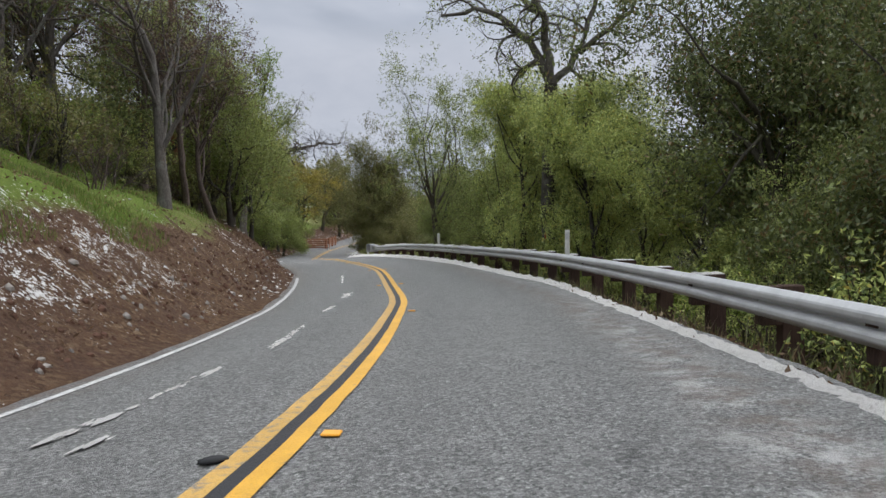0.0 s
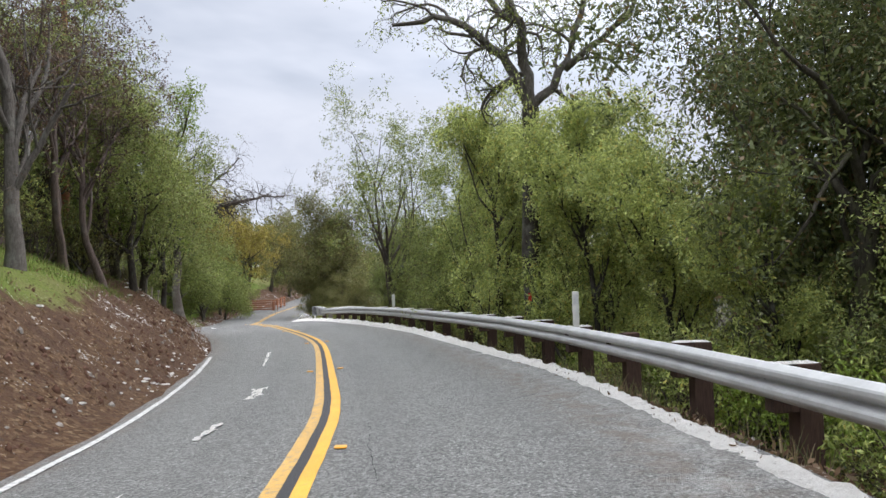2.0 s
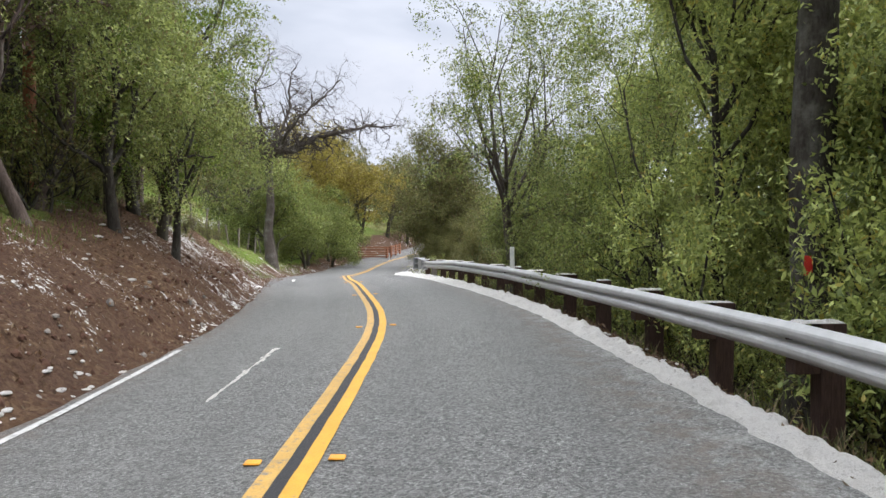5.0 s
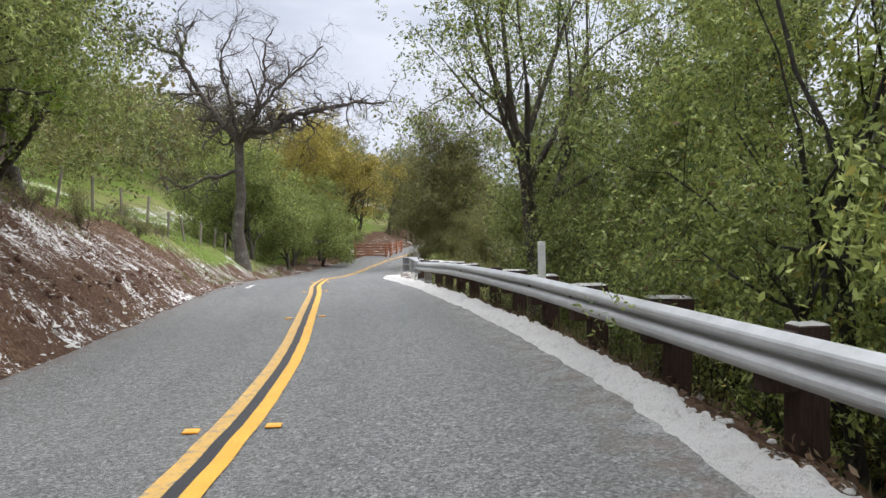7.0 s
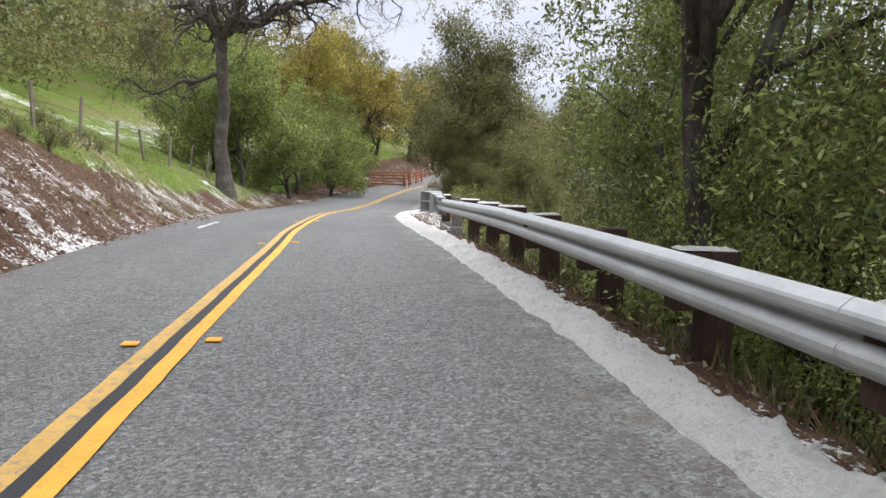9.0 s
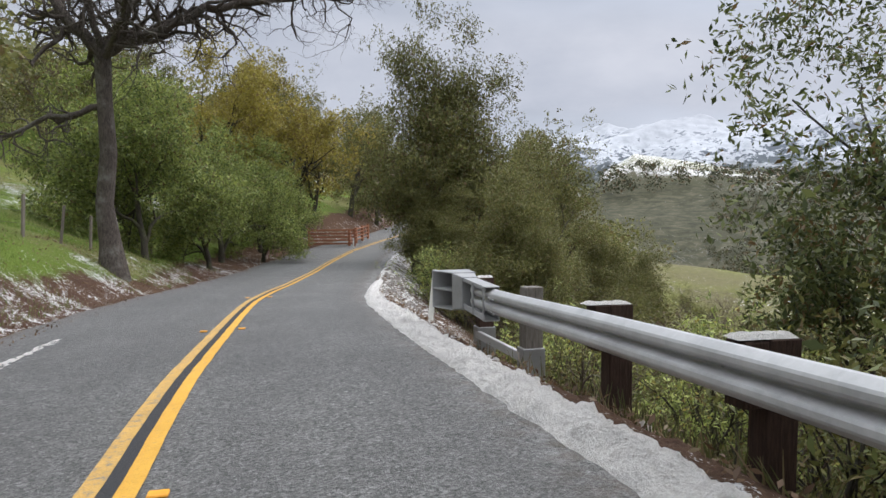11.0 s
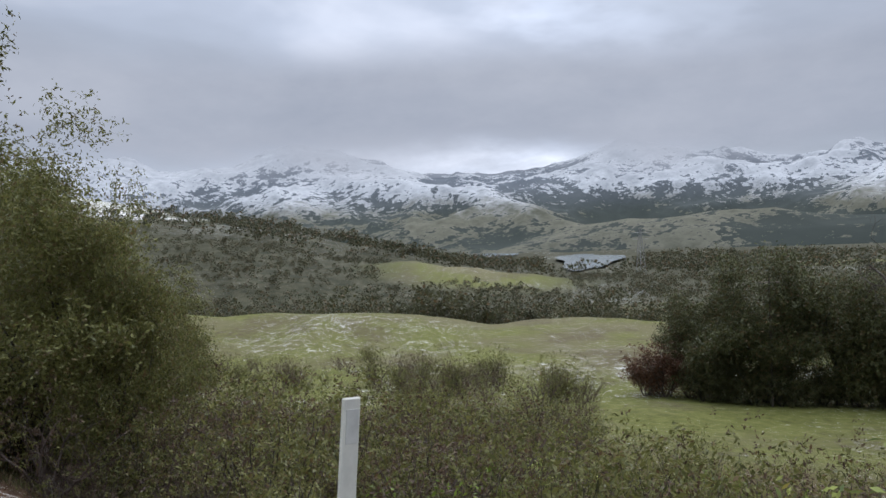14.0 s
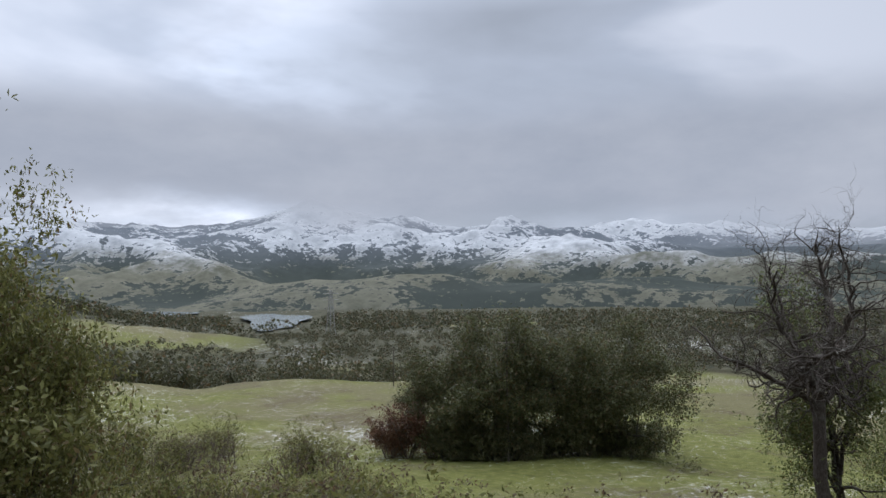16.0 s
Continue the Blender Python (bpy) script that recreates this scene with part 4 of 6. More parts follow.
def build_markers():
    def delineator(x, y, top, h, turn, lean):
        ob = tagged(new("marker_post"), "white plastic roadside marker post", "marker post", "marker posts along the road")
        ob.matrix_basis = pose(x, y, top - h, 0, lean, turn)
        bm = bmesh.new()
        box_bm(bm, 0.105, 0.022, h, None, 0.006)
        part("blade", bm_mesh("blade", bm, WHITE_PLASTIC), ob)
        bm = bmesh.new()
        box_bm(bm, 0.075, 0.004, 0.15, Matrix.Translation((0, -0.0125, h - 0.20)), 0.001)
        part("reflector", bm_mesh("reflector", bm, plain("silver_reflector", (0.60, 0.60, 0.58), 0.4)), ob, "pale reflector strip")
    delineator(3.40, 9.10, 0.965, 0.75, 14, 0.5)
    delineator(-2.405, 23.14, 0.765, 0.70, 24, -1)
    delineator(-11.3, 41.24, -0.336, 1.25, 24, 6.5)
    delineator(-26.7, 75.2, -0.94, 1.0, 20, 0)
    delineator(-29.8, 83.4, -0.45, 0.9, 20, 0)
    bm = bmesh.new()
    box_bm(bm, 0.11, 0.095, 0.016, None, 0.007)
    rpm = bm_mesh("pavement_marker", bm, AMBER)
    for y in (-3.4, 3.85, 10.9, 17.75, 24.3, 30.7, 37.3, 44.2):
        for lat in (-0.27, 0.29):
            if y < 5 and lat < 0:
                continue
            q = at_road(y, lat, 0.006)
            c, s = road_turn(y)
            ob = new("pavement_marker", rpm)
            ob.matrix_basis = pose(*q, 0, 0, -math.degrees(math.atan(s)))
            tagged(ob, "amber raised reflective marker glued to the road", "road stud", "road studs beside the centre lines")
    # red and amber reflectors on the tree trunk and first post
    bm = bmesh.new(); box_bm(bm, 0.09, 0.012, 0.22, None, 0.004)
    ob = tagged(new("red_reflector", bm_mesh("red_reflector", bm, RED)), "small red reflector nailed to a dark trunk", "reflector")
    ob.matrix_basis = pose(2.58, 15.34, 0.62, 0, 0, -30)


build_markers()


# ---- snow along the road ----
def build_snow():
    ys = np.arange(-8, 52, 0.035)
    u = np.linspace(0, 1, 17)
    inner = np.interp(ys, [-8, 0, 2, 5, 8, 12, 17, 20, 26, 29, 36, 40, 45, 52], [3.1, 3.0, 2.98, 3.06, 3.16, 3.0, 2.76, 2.72, 2.63, 2.54, 2.45, 2.48, 2.78, 3.05]) + 0.022 * bumps(ys, 3.1 * ys, 0.47, 1.0) + 0.010 * bumps(ys * 1.37, -2.3 * ys, 0.21, 4.0)
    outer = inner + np.interp(ys, [-8, 0, 8, 14, 20, 36, 44, 52], [0.16, 0.22, 0.30, 0.36, 0.46, 0.48, 0.38, 0.36]) + 0.035 * bumps(ys, 2.7 * ys, 0.71, 6.0) + 0.03 * bumps(ys * 1.3, -1.9 * ys, 0.23, 2.0)
    LAT = inner[:, None] * (1 - u) + outer[:, None] * u
    P = np.stack([at_road(ys, LAT[:, j]) for j in range(17)], 1)
    hump = np.sin(np.pi * np.clip(u, 0, 1)) ** 0.7
    g = ground_z(P[..., 0], P[..., 1])
    rz = P[..., 2]
    base = np.where(u[None] < 0.8, rz, np.minimum(rz, np.maximum(g, rz - 0.07)))
    thick = np.interp(ys, [-8, 4, 10, 20, 38, 44, 52], [0.025, 0.03, 0.05, 0.085, 0.085, 0.065, 0.05])[:, None]
    rough = 1 + 0.50 * bumps(P[..., 0], P[..., 1], 0.050, 3.0) + 0.55 * bumps(P[..., 0], P[..., 1], 0.13, 8.0) + 0.25 * bumps(P[..., 0], P[..., 1], 0.4, 8.0)
    P[..., 2] = base + hump * thick * np.clip(rough, 0.45, 2.2) - 0.006
    ob = new("snow_berm", grid_mesh("snow_berm", P, SNOW, True))
    tagged(ob, "low ridge of grainy old snow along the road edge", "snow", kind="stuff")
    # clumps on the bank, the shoulder and the slope below the last marker
    rng = np.random.default_rng(11)
    forms = [lump_mesh("snow_clump", 1, 1, 0.5, SNOW, 200 + k, 2) for k in range(4)]
    V, Fc, o = [], [], 0

    def add(x, y, size, flat=1.0, up=0.0):
        nonlocal o
        me = forms[rng.integers(4)]
        co = np.empty(len(me.vertices) * 3); me.vertices.foreach_get("co", co)
        co = co.reshape(-1, 3) * np.array([size * rng.uniform(0.6, 1.5), size, size * flat])
        a = rng.uniform(0, 6.28)
        co = co @ np.array([[math.cos(a), math.sin(a), 0], [-math.sin(a), math.cos(a), 0], [0, 0, 1]])
        V.append(co + np.array([x, y, float(ground_z(x, y)) + up - 0.1 * size]))
        Fc.extend((np.array([p.vertices[:] for p in me.polygons]) + o).tolist()); o += len(co)
    for _ in range(420):
        y = rng.uniform(13, 50)
        lat = float(np.interp(y, [0, 2, 5, 8, 12, 17, 20, 26, 29, 36, 40, 45, 50], [3.0, 2.98, 3.06, 3.16, 3.0, 2.76, 2.72, 2.63, 2.54, 2.45, 2.48, 2.78, 2.95])) + (rng.normal(0.06, 0.03) if rng.random() < 0.2 else float(np.interp(y, [10, 20], [0.28, 0.42])) + rng.normal(0, 0.06))
        q = at_road(y, lat)
        add(q[0], q[1], rng.uniform(0.02, 0.065), 0.9, float(q[2] - ground_z(q[0], q[1])))
    for _ in range(120):
        y = rng.uniform(-3, 34)
        L = abs(rng.normal(2.2, 1.0)) + 0.15
        q = at_road(y, -2.9 - L)
        if bumps(q[0], q[1], 2.2, 7.0) > 0.1:
            add(q[0], q[1], rng.uniform(0.03, 0.15) * (1.2 if L > 1 else 0.7), 0.5)
    for _ in range(240):
        y = np.clip(rng.choice([11, 14, 18.5, 21, 24, 27, 29, 50, 55]) + rng.normal(0, 1.2), 2, 58)
        q = at_road(y, np.interp(y, [0, 20, 30], [-2.9, -2.9, -3.3]) - abs(rng.normal(0, 0.24)))
        add(q[0], q[1], rng.uniform(0.04, 0.17), 0.45)
    for _ in range(800):
        y = rng.uniform(36.5, 62)
        q = at_road(y, 3.25 + abs(rng.normal(0, 1.0)))
        add(q[0], q[1], rng.uniform(0.04, 0.2), 0.55)
    for _ in range(90):
        y = rng.uniform(0, 36)
        q = at_road(y, 3.5 + abs(rng.normal(0, 0.5)))
        add(q[0], q[1], rng.uniform(0.04, 0.15), 0.5)
    ob = new("snow_clumps", mesh_from("snow_clumps", np.concatenate(V), Fc, SNOW, True))
    tagged(ob, "scattered clumps of melting snow on the banks", "snow", kind="stuff")
    # thin ragged remains on the far lane
    V, Fc, o = [], [], 0
    for y0, y1, lat, l2, w in ((-3.3, -2.3, -1.50, -1.38, 0.05), (-3.5, -3.2, -1.16, -1.1, 0.04), (-2.05, -0.6, -1.40, -1.34, 0.045), (0.6, 2.9, -1.17, -1.22, 0.05), (5.0, 6.0, -1.25, -1.2, 0.055), (8.0, 9.2, -1.08, -1.0, 0.085), (12.8, 16.0, -1.25, -1.3, 0.035), (35.2, 37.6, -2.3, -2.4, 0.07)):
        for _ in range(int((y1 - y0) * 26) + 2):
            y = rng.uniform(y0, y1)
            f = (y - y0) / (y1 - y0)
            n = 8
            a = np.sort(rng.uniform(0, 6.28, n))
            rr = rng.uniform(0.45, 1, n) * rng.uniform(0.5, 1.0)
            la = lat + (l2 - lat) * f + rng.normal(0, w * 0.45)
            up = rng.uniform(0.007, 0.011)
            pts = at_road(y + 0.16 * rr * np.sin(a), la + w * 0.8 * rr * np.cos(a), up)
            V.append(np.concatenate([pts, at_road(np.array([y]), np.array([la]), up + 0.006)]))
            Fc += [[o + i, o + (i + 1) % n, o + n] for i in range(n)]
            o += n + 1
    ob = new("slush_remains", mesh_from("slush_remains", np.concatenate(V), Fc, SNOW_CLEAN))
    tagged(ob, "thin ragged streaks of slush left on the road", "slush", kind="stuff")


build_snow()


def build_cracks():
    dark = plain("dark_crack", (0.03, 0.03, 0.03), 0.9)
    rng = np.random.default_rng(8)
    for y0, l0, y1, l1, w in ((4.6, 0.9, 5.9, 2.85, 0.007), (5.0, 0.5, 2.5, 0.62, 0.006), (38.0, 1.4, 38.3, 1.85, 0.014), (39.2, 0.8, 39.3, 1.5, 0.006), (26.0, 0.8, 26.4, 2.3, 0.006)):
        n = 26
        t = np.linspace(0, 1, n)
        yy = y0 + (y1 - y0) * t + np.cumsum(rng.normal(0, 0.012, n))
        ll = l0 + (l1 - l0) * t + np.cumsum(rng.normal(0, 0.012, n))
        ww = w * rng.uniform(0.4, 1.4, n)
        P = np.stack([at_road(yy + ww, ll + ww * 0.4, 0.008), at_road(yy - ww, ll - ww * 0.4, 0.008)], 1)
        tagged(new("road_crack", grid_mesh("road_crack", P, dark)), "thin dark crack wandering across the asphalt", "crack", "cracks in the road", "structure")


build_cracks()


# ---- trees ----
def unit(v):
    return v / (np.linalg.norm(v) + 1e-9)


def grow(rng, p, d, length, radius, depth, form, strands, tips):
    """Adds a limb and, from it, its side limbs."""
    n = form.get("segments") or (7 if depth >= form["levels"] - 1 else (5 if depth > 1 else 3))
    pts, q = [p], p
    d = unit(d)
    for i in range(n):
        pull = form["up"] if depth < form["levels"] else form.get("trunk_up", 0.25)
        d = unit(d + rng.normal(0, form["gnarl"], 3) + np.array([0, 0, pull * 0.25]) + form.get("lean", np.zeros(3)) * (0.12 if depth == form["levels"] else 0))
        q = q + d * length / n
        pts.append(q)
    pts = np.array(pts)
    end = radius * (0.55 if depth else 0.25)
    rad = np.linspace(radius, end, n + 1)
    if depth == form["levels"]:
        rad[0] *= 1.45; rad[1] *= 1.1
    strands.append((pts, rad))
    if depth <= form.get("leafy", 1):
        tips.extend((pts[k], depth) for k in range(1 if depth == 0 else 2, n + 1))
    if depth == 0:
        return
    kids = form["kids"] + (form.get("trunk_kids", 2) if depth == form["levels"] else 0)
    az = rng.uniform(0, 6.28)
    for k in range(kids):
        f = rng.uniform(form["bare"] if depth == form["levels"] else 0.25, 1.0) if k else 1.0
        i = f * n
        a = int(min(i, n - 1))
        start = pts[a] + (pts[a + 1] - pts[a]) * (i - a)
        az += 2.4 + rng.normal(0, 0.4)
        t = unit(pts[a + 1] - pts[a])
        s1 = unit(np.cross(t, [0.3, 0.1, 1.0] if abs(t[2]) < 0.9 else [1.0, 0, 0])); s2 = np.cross(t, s1)
        ang = radians(rng.uniform(*form["angle"])) * (0.5 if k == 0 else 1)
        nd = math.cos(ang) * t + math.sin(ang) * (math.cos(az) * s1 + math.sin(az) * s2)
        grow(rng, start, nd, length * form["shrink"] * rng.uniform(0.75, 1.2), max(np.interp(i, range(n + 1), rad) * form.get("thin", 0.62), 0.005), depth - 1, form, strands, tips)


def leaves(name, centres, per, spread_m, size, mat, rng, droop=0.3):
    """Leaves that stand out in tufts round points scattered about the centres."""
    c = np.asarray(centres)
    c = c + rng.normal(0, 1, c.shape) * np.array([spread_m, spread_m, spread_m * 0.75])
    c = np.repeat(c, per, axis=0)
    n = len(c)
    a = rng.normal(0, 1, (n, 3)); a[:, 2] -= droop; a /= np.linalg.norm(a, axis=1, keepdims=True)
    nm = rng.normal(0, 1, (n, 3)) + np.array([0, 0, 0.4])
    b = np.cross(nm, a); b /= np.linalg.norm(b, axis=1, keepdims=True) + 1e-9
    nm = np.cross(a, b)
    L = size * rng.uniform(0.6, 1.3, (n, 1)); W = L * rng.uniform(0.26, 0.46, (n, 1))
    c = c + a * L * 0.55 + rng.normal(0, 0.25 * spread_m, (n, 3))
    v = np.stack([c - a * L * 0.5, c + b * W * 0.5 + nm * L * 0.08, c + a * L * 0.5, c - b * W * 0.5 + nm * L * 0.08], 1)
    return quads(name, v, mat)


KINDS = {
    "dark_oak_a": ("oak_tree", "dark evergreen oak with dense small leaves on the roadside slope", "tree"),
    "dark_oak_b": ("oak_tree", "evergreen oak with olive and brown leaves on the roadside slope", "tree"),
    "olive_oak": ("oak_tree", "broad olive-green oak with a mossy trunk", "tree"),
    "road_oak": ("oak_tree", "open oak with dark trunk and light green leaves behind the guardrail", "tree"),
    "bend_oak": ("oak_tree", "dense olive-green oak with rounded lobes below the bend", "tree"),
    "bay_dense": ("bay_tree", "leafy bay tree with glossy light green leaves behind the guardrail", "tree"),
    "thicket_oak": ("oak_tree", "small dense oak with mid-green leaves down to the ground", "tree"),
    "fork_oak": ("oak_tree", "tall open oak with a forked mossy trunk and dark leaves", "tree"),
    "limbed_oak": ("oak_tree", "oak with a thick dark trunk and bare grey upper limbs", "tree"),
    "spring_tree": ("young_tree", "small tree with fresh yellow-green spring leaves", "tree"),
    "twiggy_a": ("bare_tree", "nearly leafless tree with grey trunk and brown twigs", "tree"),
    "twiggy_b": ("bare_tree", "thin reddish-brown twiggy tree without leaves", "tree"),
    "bare_oak": ("bare_oak", "gnarled leafless oak with twisting grey branches", "tree"),
    "golden_oak": ("golden_oak", "wide oak with golden-yellow autumn leaves above the road", "tree"),
    "green_oak": ("oak_tree", "low rounded oak with dull green leaves", "tree"),
    "valley_oak": ("oak_tree", "massive spreading dark oak standing in the meadow", "tree"),
    "bush_green": ("shrub", "leafy light green shrub on the slope", "shrub"),
    "bush_olive": ("shrub", "dense dull olive shrub on the slope", "shrub"),
    "bush_spring": ("shrub", "low shrub with bright yellow-green leaves", "shrub"),
    "bush_brown": ("dry_shrub", "brown twiggy shrub with a few dry leaves", "shrub"),
    "stout_oak": ("oak_tree", "leafy oak with a stout dark trunk close behind the guardrail", "tree"),
    "bush_dark": ("shrub", "dense dark green shrub below the meadow oaks", "shrub"),
    "bush_rust": ("shrub", "large rust-brown shrub beside the meadow oaks", "shrub"),
    "bush_bare": ("bare_shrub", "leafless shrub of thin upright stems", "shrub"),
}
TREES = {}


def make_tree(key, seed, height, radius, form, bark, leaf=None, total=9000, size=0.12, spread_m=0.22, clear=0.0, width=None, lobes=70):
    """A tree's two meshes, at its own origin."""
    rng = np.random.default_rng(seed)
    strands, tips = [], []
    for k in range(form.get("stems", 1)):
        d = np.array([0, 0, 1.0]) + (rng.normal(0, form.get("splay", 0.25), 3) * [1, 1, 0] if form.get("stems", 1) > 1 else 0)
        grow(rng, np.array([0, 0, -0.35]) + (rng.normal(0, 0.12, 3) * [1, 1, 0] if form.get("stems", 1) > 1 else 0), d, height * form["trunk"], radius, form["levels"], form, strands, tips)
    top = max(s[0][:, 2].max() for s in strands)
    k = height / top
    if width:
        ends = np.array([s[0][-1] for s in strands])
        q = width / np.percentile(np.hypot(ends[:, 0], ends[:, 1]), 90)
        k = np.array([q, q, k])
    strands = [(s * k, r) for s, r in strands]
    fine = form.get("fine", 0.007)
    trunk = tubes_mesh("trunk", [s for s in strands if s[1][0] > fine], bark)
    crown = None
    if leaf is not None:
        pts = np.array([t * k for t, dep in tips])
        pts = pts[pts[:, 2] > clear]
        pick = pts[rng.integers(0, len(pts), max(1, total // 9))]
        if lobes:
            # leaves gather in lobes round some of the twigs
            hubs = pts[rng.choice(len(pts), min(lobes, len(pts)), replace=False)]
            near = hubs[np.argmin(((pick[:, None, :] - hubs[None]) ** 2).sum(2), axis=1)]
            pick = pick + (near - pick) * rng.uniform(0.15, 0.75, (len(pick), 1))
        crown = leaves("crown", pick, 9, spread_m, size, leaf, rng)
    TREES[key] = [("trunk", trunk)] + ([("crown" if KINDS[key][2] == "tree" else "foliage", crown)] if crown else [])


def along(points, step=0.35, wave=0.10, rng=None):
    """A sinuous line through the points."""
    pts = np.array(points, float)
    d = np.r_[0, np.cumsum(np.linalg.norm(np.diff(pts, axis=0), axis=1))]
    t = np.linspace(0, d[-1], max(4, int(d[-1] / step)))
    out = np.stack([np.interp(t, d, pts[:, k]) for k in range(3)], 1)
    soft = out.copy()
    for _ in range(2):
        soft[1:-1] = 0.25 * soft[:-2] + 0.5 * soft[1:-1] + 0.25 * soft[2:]
    soft[1:-1] += rng.normal(0, wave, (len(t) - 2, 3))
    return soft


def make_limbed(key, seed, trunk, radii, limbs, across, bark, limb_bark, side, leaf=None, total=0, size=0.1, spread_m=0.15):
    """A tree of given trunk and main limbs; limbs are (radius, [(across, up, away), ...]) from the fork, and side limbs twist off them."""
    rng = np.random.default_rng(seed)
    ax, ay = across
    turn = np.array([[ax, ay, 0], [0, 0, 1], [-ay, ax, 0]])
    tips, main = [], np.array(trunk, float)
    made = [("trunk", tubes_mesh("trunk", [(main, np.array(radii))], bark, 12))]
    for r, line in limbs:
        pts = along(np.array(line, float) @ turn + main[-1], 0.35, 0.05, rng)
        rad = np.linspace(r, r * 0.28, len(pts))
        strands = [(pts, rad)]
        for i in range(2, len(pts)):
            for _ in range(side["per"]):
                if rng.random() > side["chance"]:
                    continue
                d = unit(pts[i] - pts[i - 1]) + rng.normal(0, 0.75, 3) + np.array([0, 0, side["rise"]])
                ln = side["length"] * rng.uniform(0.5, 1.25)
                grow(rng, pts[i], d, ln, max(rad[i] * 0.5, 0.016), side["depth"], side["form"], strands, tips)
        tips.extend((q, 0) for q in pts[len(pts) // 2:])
        made.append(("limb", tubes_mesh("limb", [q for q in strands if q[1][0] > 0.004], limb_bark, 7)))
    if leaf is not None:
        pts = np.array([q for q, _ in tips])
        leafy = leaves("crown", pts[rng.integers(0, len(pts), total // 7)], 7, spread_m, size, leaf, rng)
        made.append(("crown", leafy))
    TREES[key] = made


GNARLY = dict(levels=9, kids=4, shrink=0.66, angle=(28, 75), gnarl=0.42, up=-0.02, bare=0.2, thin=0.62, segments=6)


def make_bare_oak():
    """A leafless oak: a bare curving trunk and sinuous limbs that part at one fork."""
    make_limbed("bare_oak", 41,
        [(0.15, 0, -0.4), (0.05, 0, 0.8), (-0.16, 0.05, 2.0), (0.10, 0, 3.6), (0.02, 0, 5.2), (0.0, 0, 6.6)], [0.50, 0.33, 0.27, 0.25, 0.23, 0.25],
        [(0.20, [(0, 0, 0), (-1.1, 1.2, 0.3), (-2.3, 3.0, 0.8), (-3.0, 4.6, 0.6), (-2.2, 6.2, 0.3)]),
         (0.10, [(-2.9, 4.4, 0.6), (-4.2, 4.8, 0.3), (-5.4, 5.6, 0.0)]),
         (0.09, [(-1.9, 2.5, 0.6), (-3.2, 2.2, -0.4), (-4.4, 1.2, -0.8)]),
         (0.19, [(0, 0, 0), (1.25, 0.6, -0.3), (3.0, 1.4, -0.6), (4.8, 1.9, -0.4), (6.6, 2.3, 0.2), (7.9, 2.4, 0.4)]),
         (0.13, [(0, 0, 0), (0.8, 1.8, 0.6), (1.5, 3.5, 1.2), (1.3, 5.2, 1.0), (1.9, 6.3, 0.8)]),
         (0.12, [(0.3, 0.5, -0.2), (1.6, 2.3, -1.0), (3.0, 3.5, -1.6), (4.3, 4.9, -1.4)]),
         (0.12, [(0, 0, 0), (-0.6, 2.6, -0.8), (-0.9, 4.3, -1.4), (-0.1, 5.7, -1.6)]),
         (0.11, [(0, -1.6, 0), (-2.0, -2.1, 0.4), (-3.0, -2.7, 0.6), (-3.8, -1.9, 0.4)]),
         (0.12, [(0, -0.2, 0), (-0.8, 1.0, 1.6), (-1.6, 2.0, 3.2), (-1.2, 3.6, 4.2)]),
         (0.12, [(0, -0.2, 0), (0.8, 0.9, -1.8), (1.0, 1.6, -3.4), (0.4, 2.8, -4.6)])],
        (0.827, 0.5625), BARK_OAK, BARK_OAK, dict(per=2, chance=0.8, rise=0.0, length=1.7, depth=2, form=GNARLY))


def make_limbed_oak():
    """A dark thick trunk flaring at the foot, and long grey limbs that stand clear above the leaves."""
    make_limbed("limbed_oak", 43,
        [(0.1, 0, -0.5), (0.05, 0, 0.5), (0, 0.05, 1.5), (-0.1, 0, 3.2), (-0.05, 0, 5.0), (0.0, 0, 6.8)], [0.62, 0.46, 0.30, 0.24, 0.21, 0.21],
        [(0.16, [(0, 0, 0), (-0.5, 1.3, 0.2), (-1.3, 2.0, 0.3), (-2.2, 2.6, 0.2), (-3.4, 2.3, 0.0)]),
         (0.15, [(0, 0, 0), (-0.2, 1.9, -0.2), (-0.7, 3.3, -0.3), (-0.5, 5.5, 0.2)]),
         (0.13, [(0, 0, 0), (0.9, 1.0, 0.3), (1.3, 2.2, 0.4), (1.9, 4.2, 0.2)]),
         (0.10, [(-0.3, 2.2, 0), (-1.4, 3.4, 0.6), (-1.9, 5.0, 0.8)]),
         (0.10, [(0.9, 1.0, 0.3), (2.2, 1.8, -0.8), (3.2, 3.2, -1.2)])],
        (1.0, 0.03), BARK_DARK, BARK_GREY, dict(per=1, chance=0.7, rise=0.2, length=1.5, depth=2, form=GNARLY), LEAF_MIX, 9000, 0.095, 0.24)


OAK = dict(levels=4, kids=3, trunk_kids=3, trunk=0.36, shrink=0.74, angle=(30, 68), gnarl=0.16, up=0.10, bare=0.45, leafy=1, fine=0.022)
BAY = dict(levels=3, kids=5, trunk_kids=9, trunk=0.80, shrink=0.42, angle=(35, 65), gnarl=0.09, up=0.30, bare=0.15, leafy=1, fine=0.014, trunk_up=0.5)
TWIGGY = dict(levels=4, kids=4, trunk_kids=5, trunk=0.55, shrink=0.60, angle=(25, 60), gnarl=0.14, up=0.12, bare=0.30, leafy=0, fine=0.0075, thin=0.55)
BUSH = dict(levels=2, kids=4, trunk_kids=3, trunk=0.7, shrink=0.62, angle=(22, 55), gnarl=0.16, up=0.18, bare=0.2, leafy=1, fine=0.008, stems=6, splay=0.38)
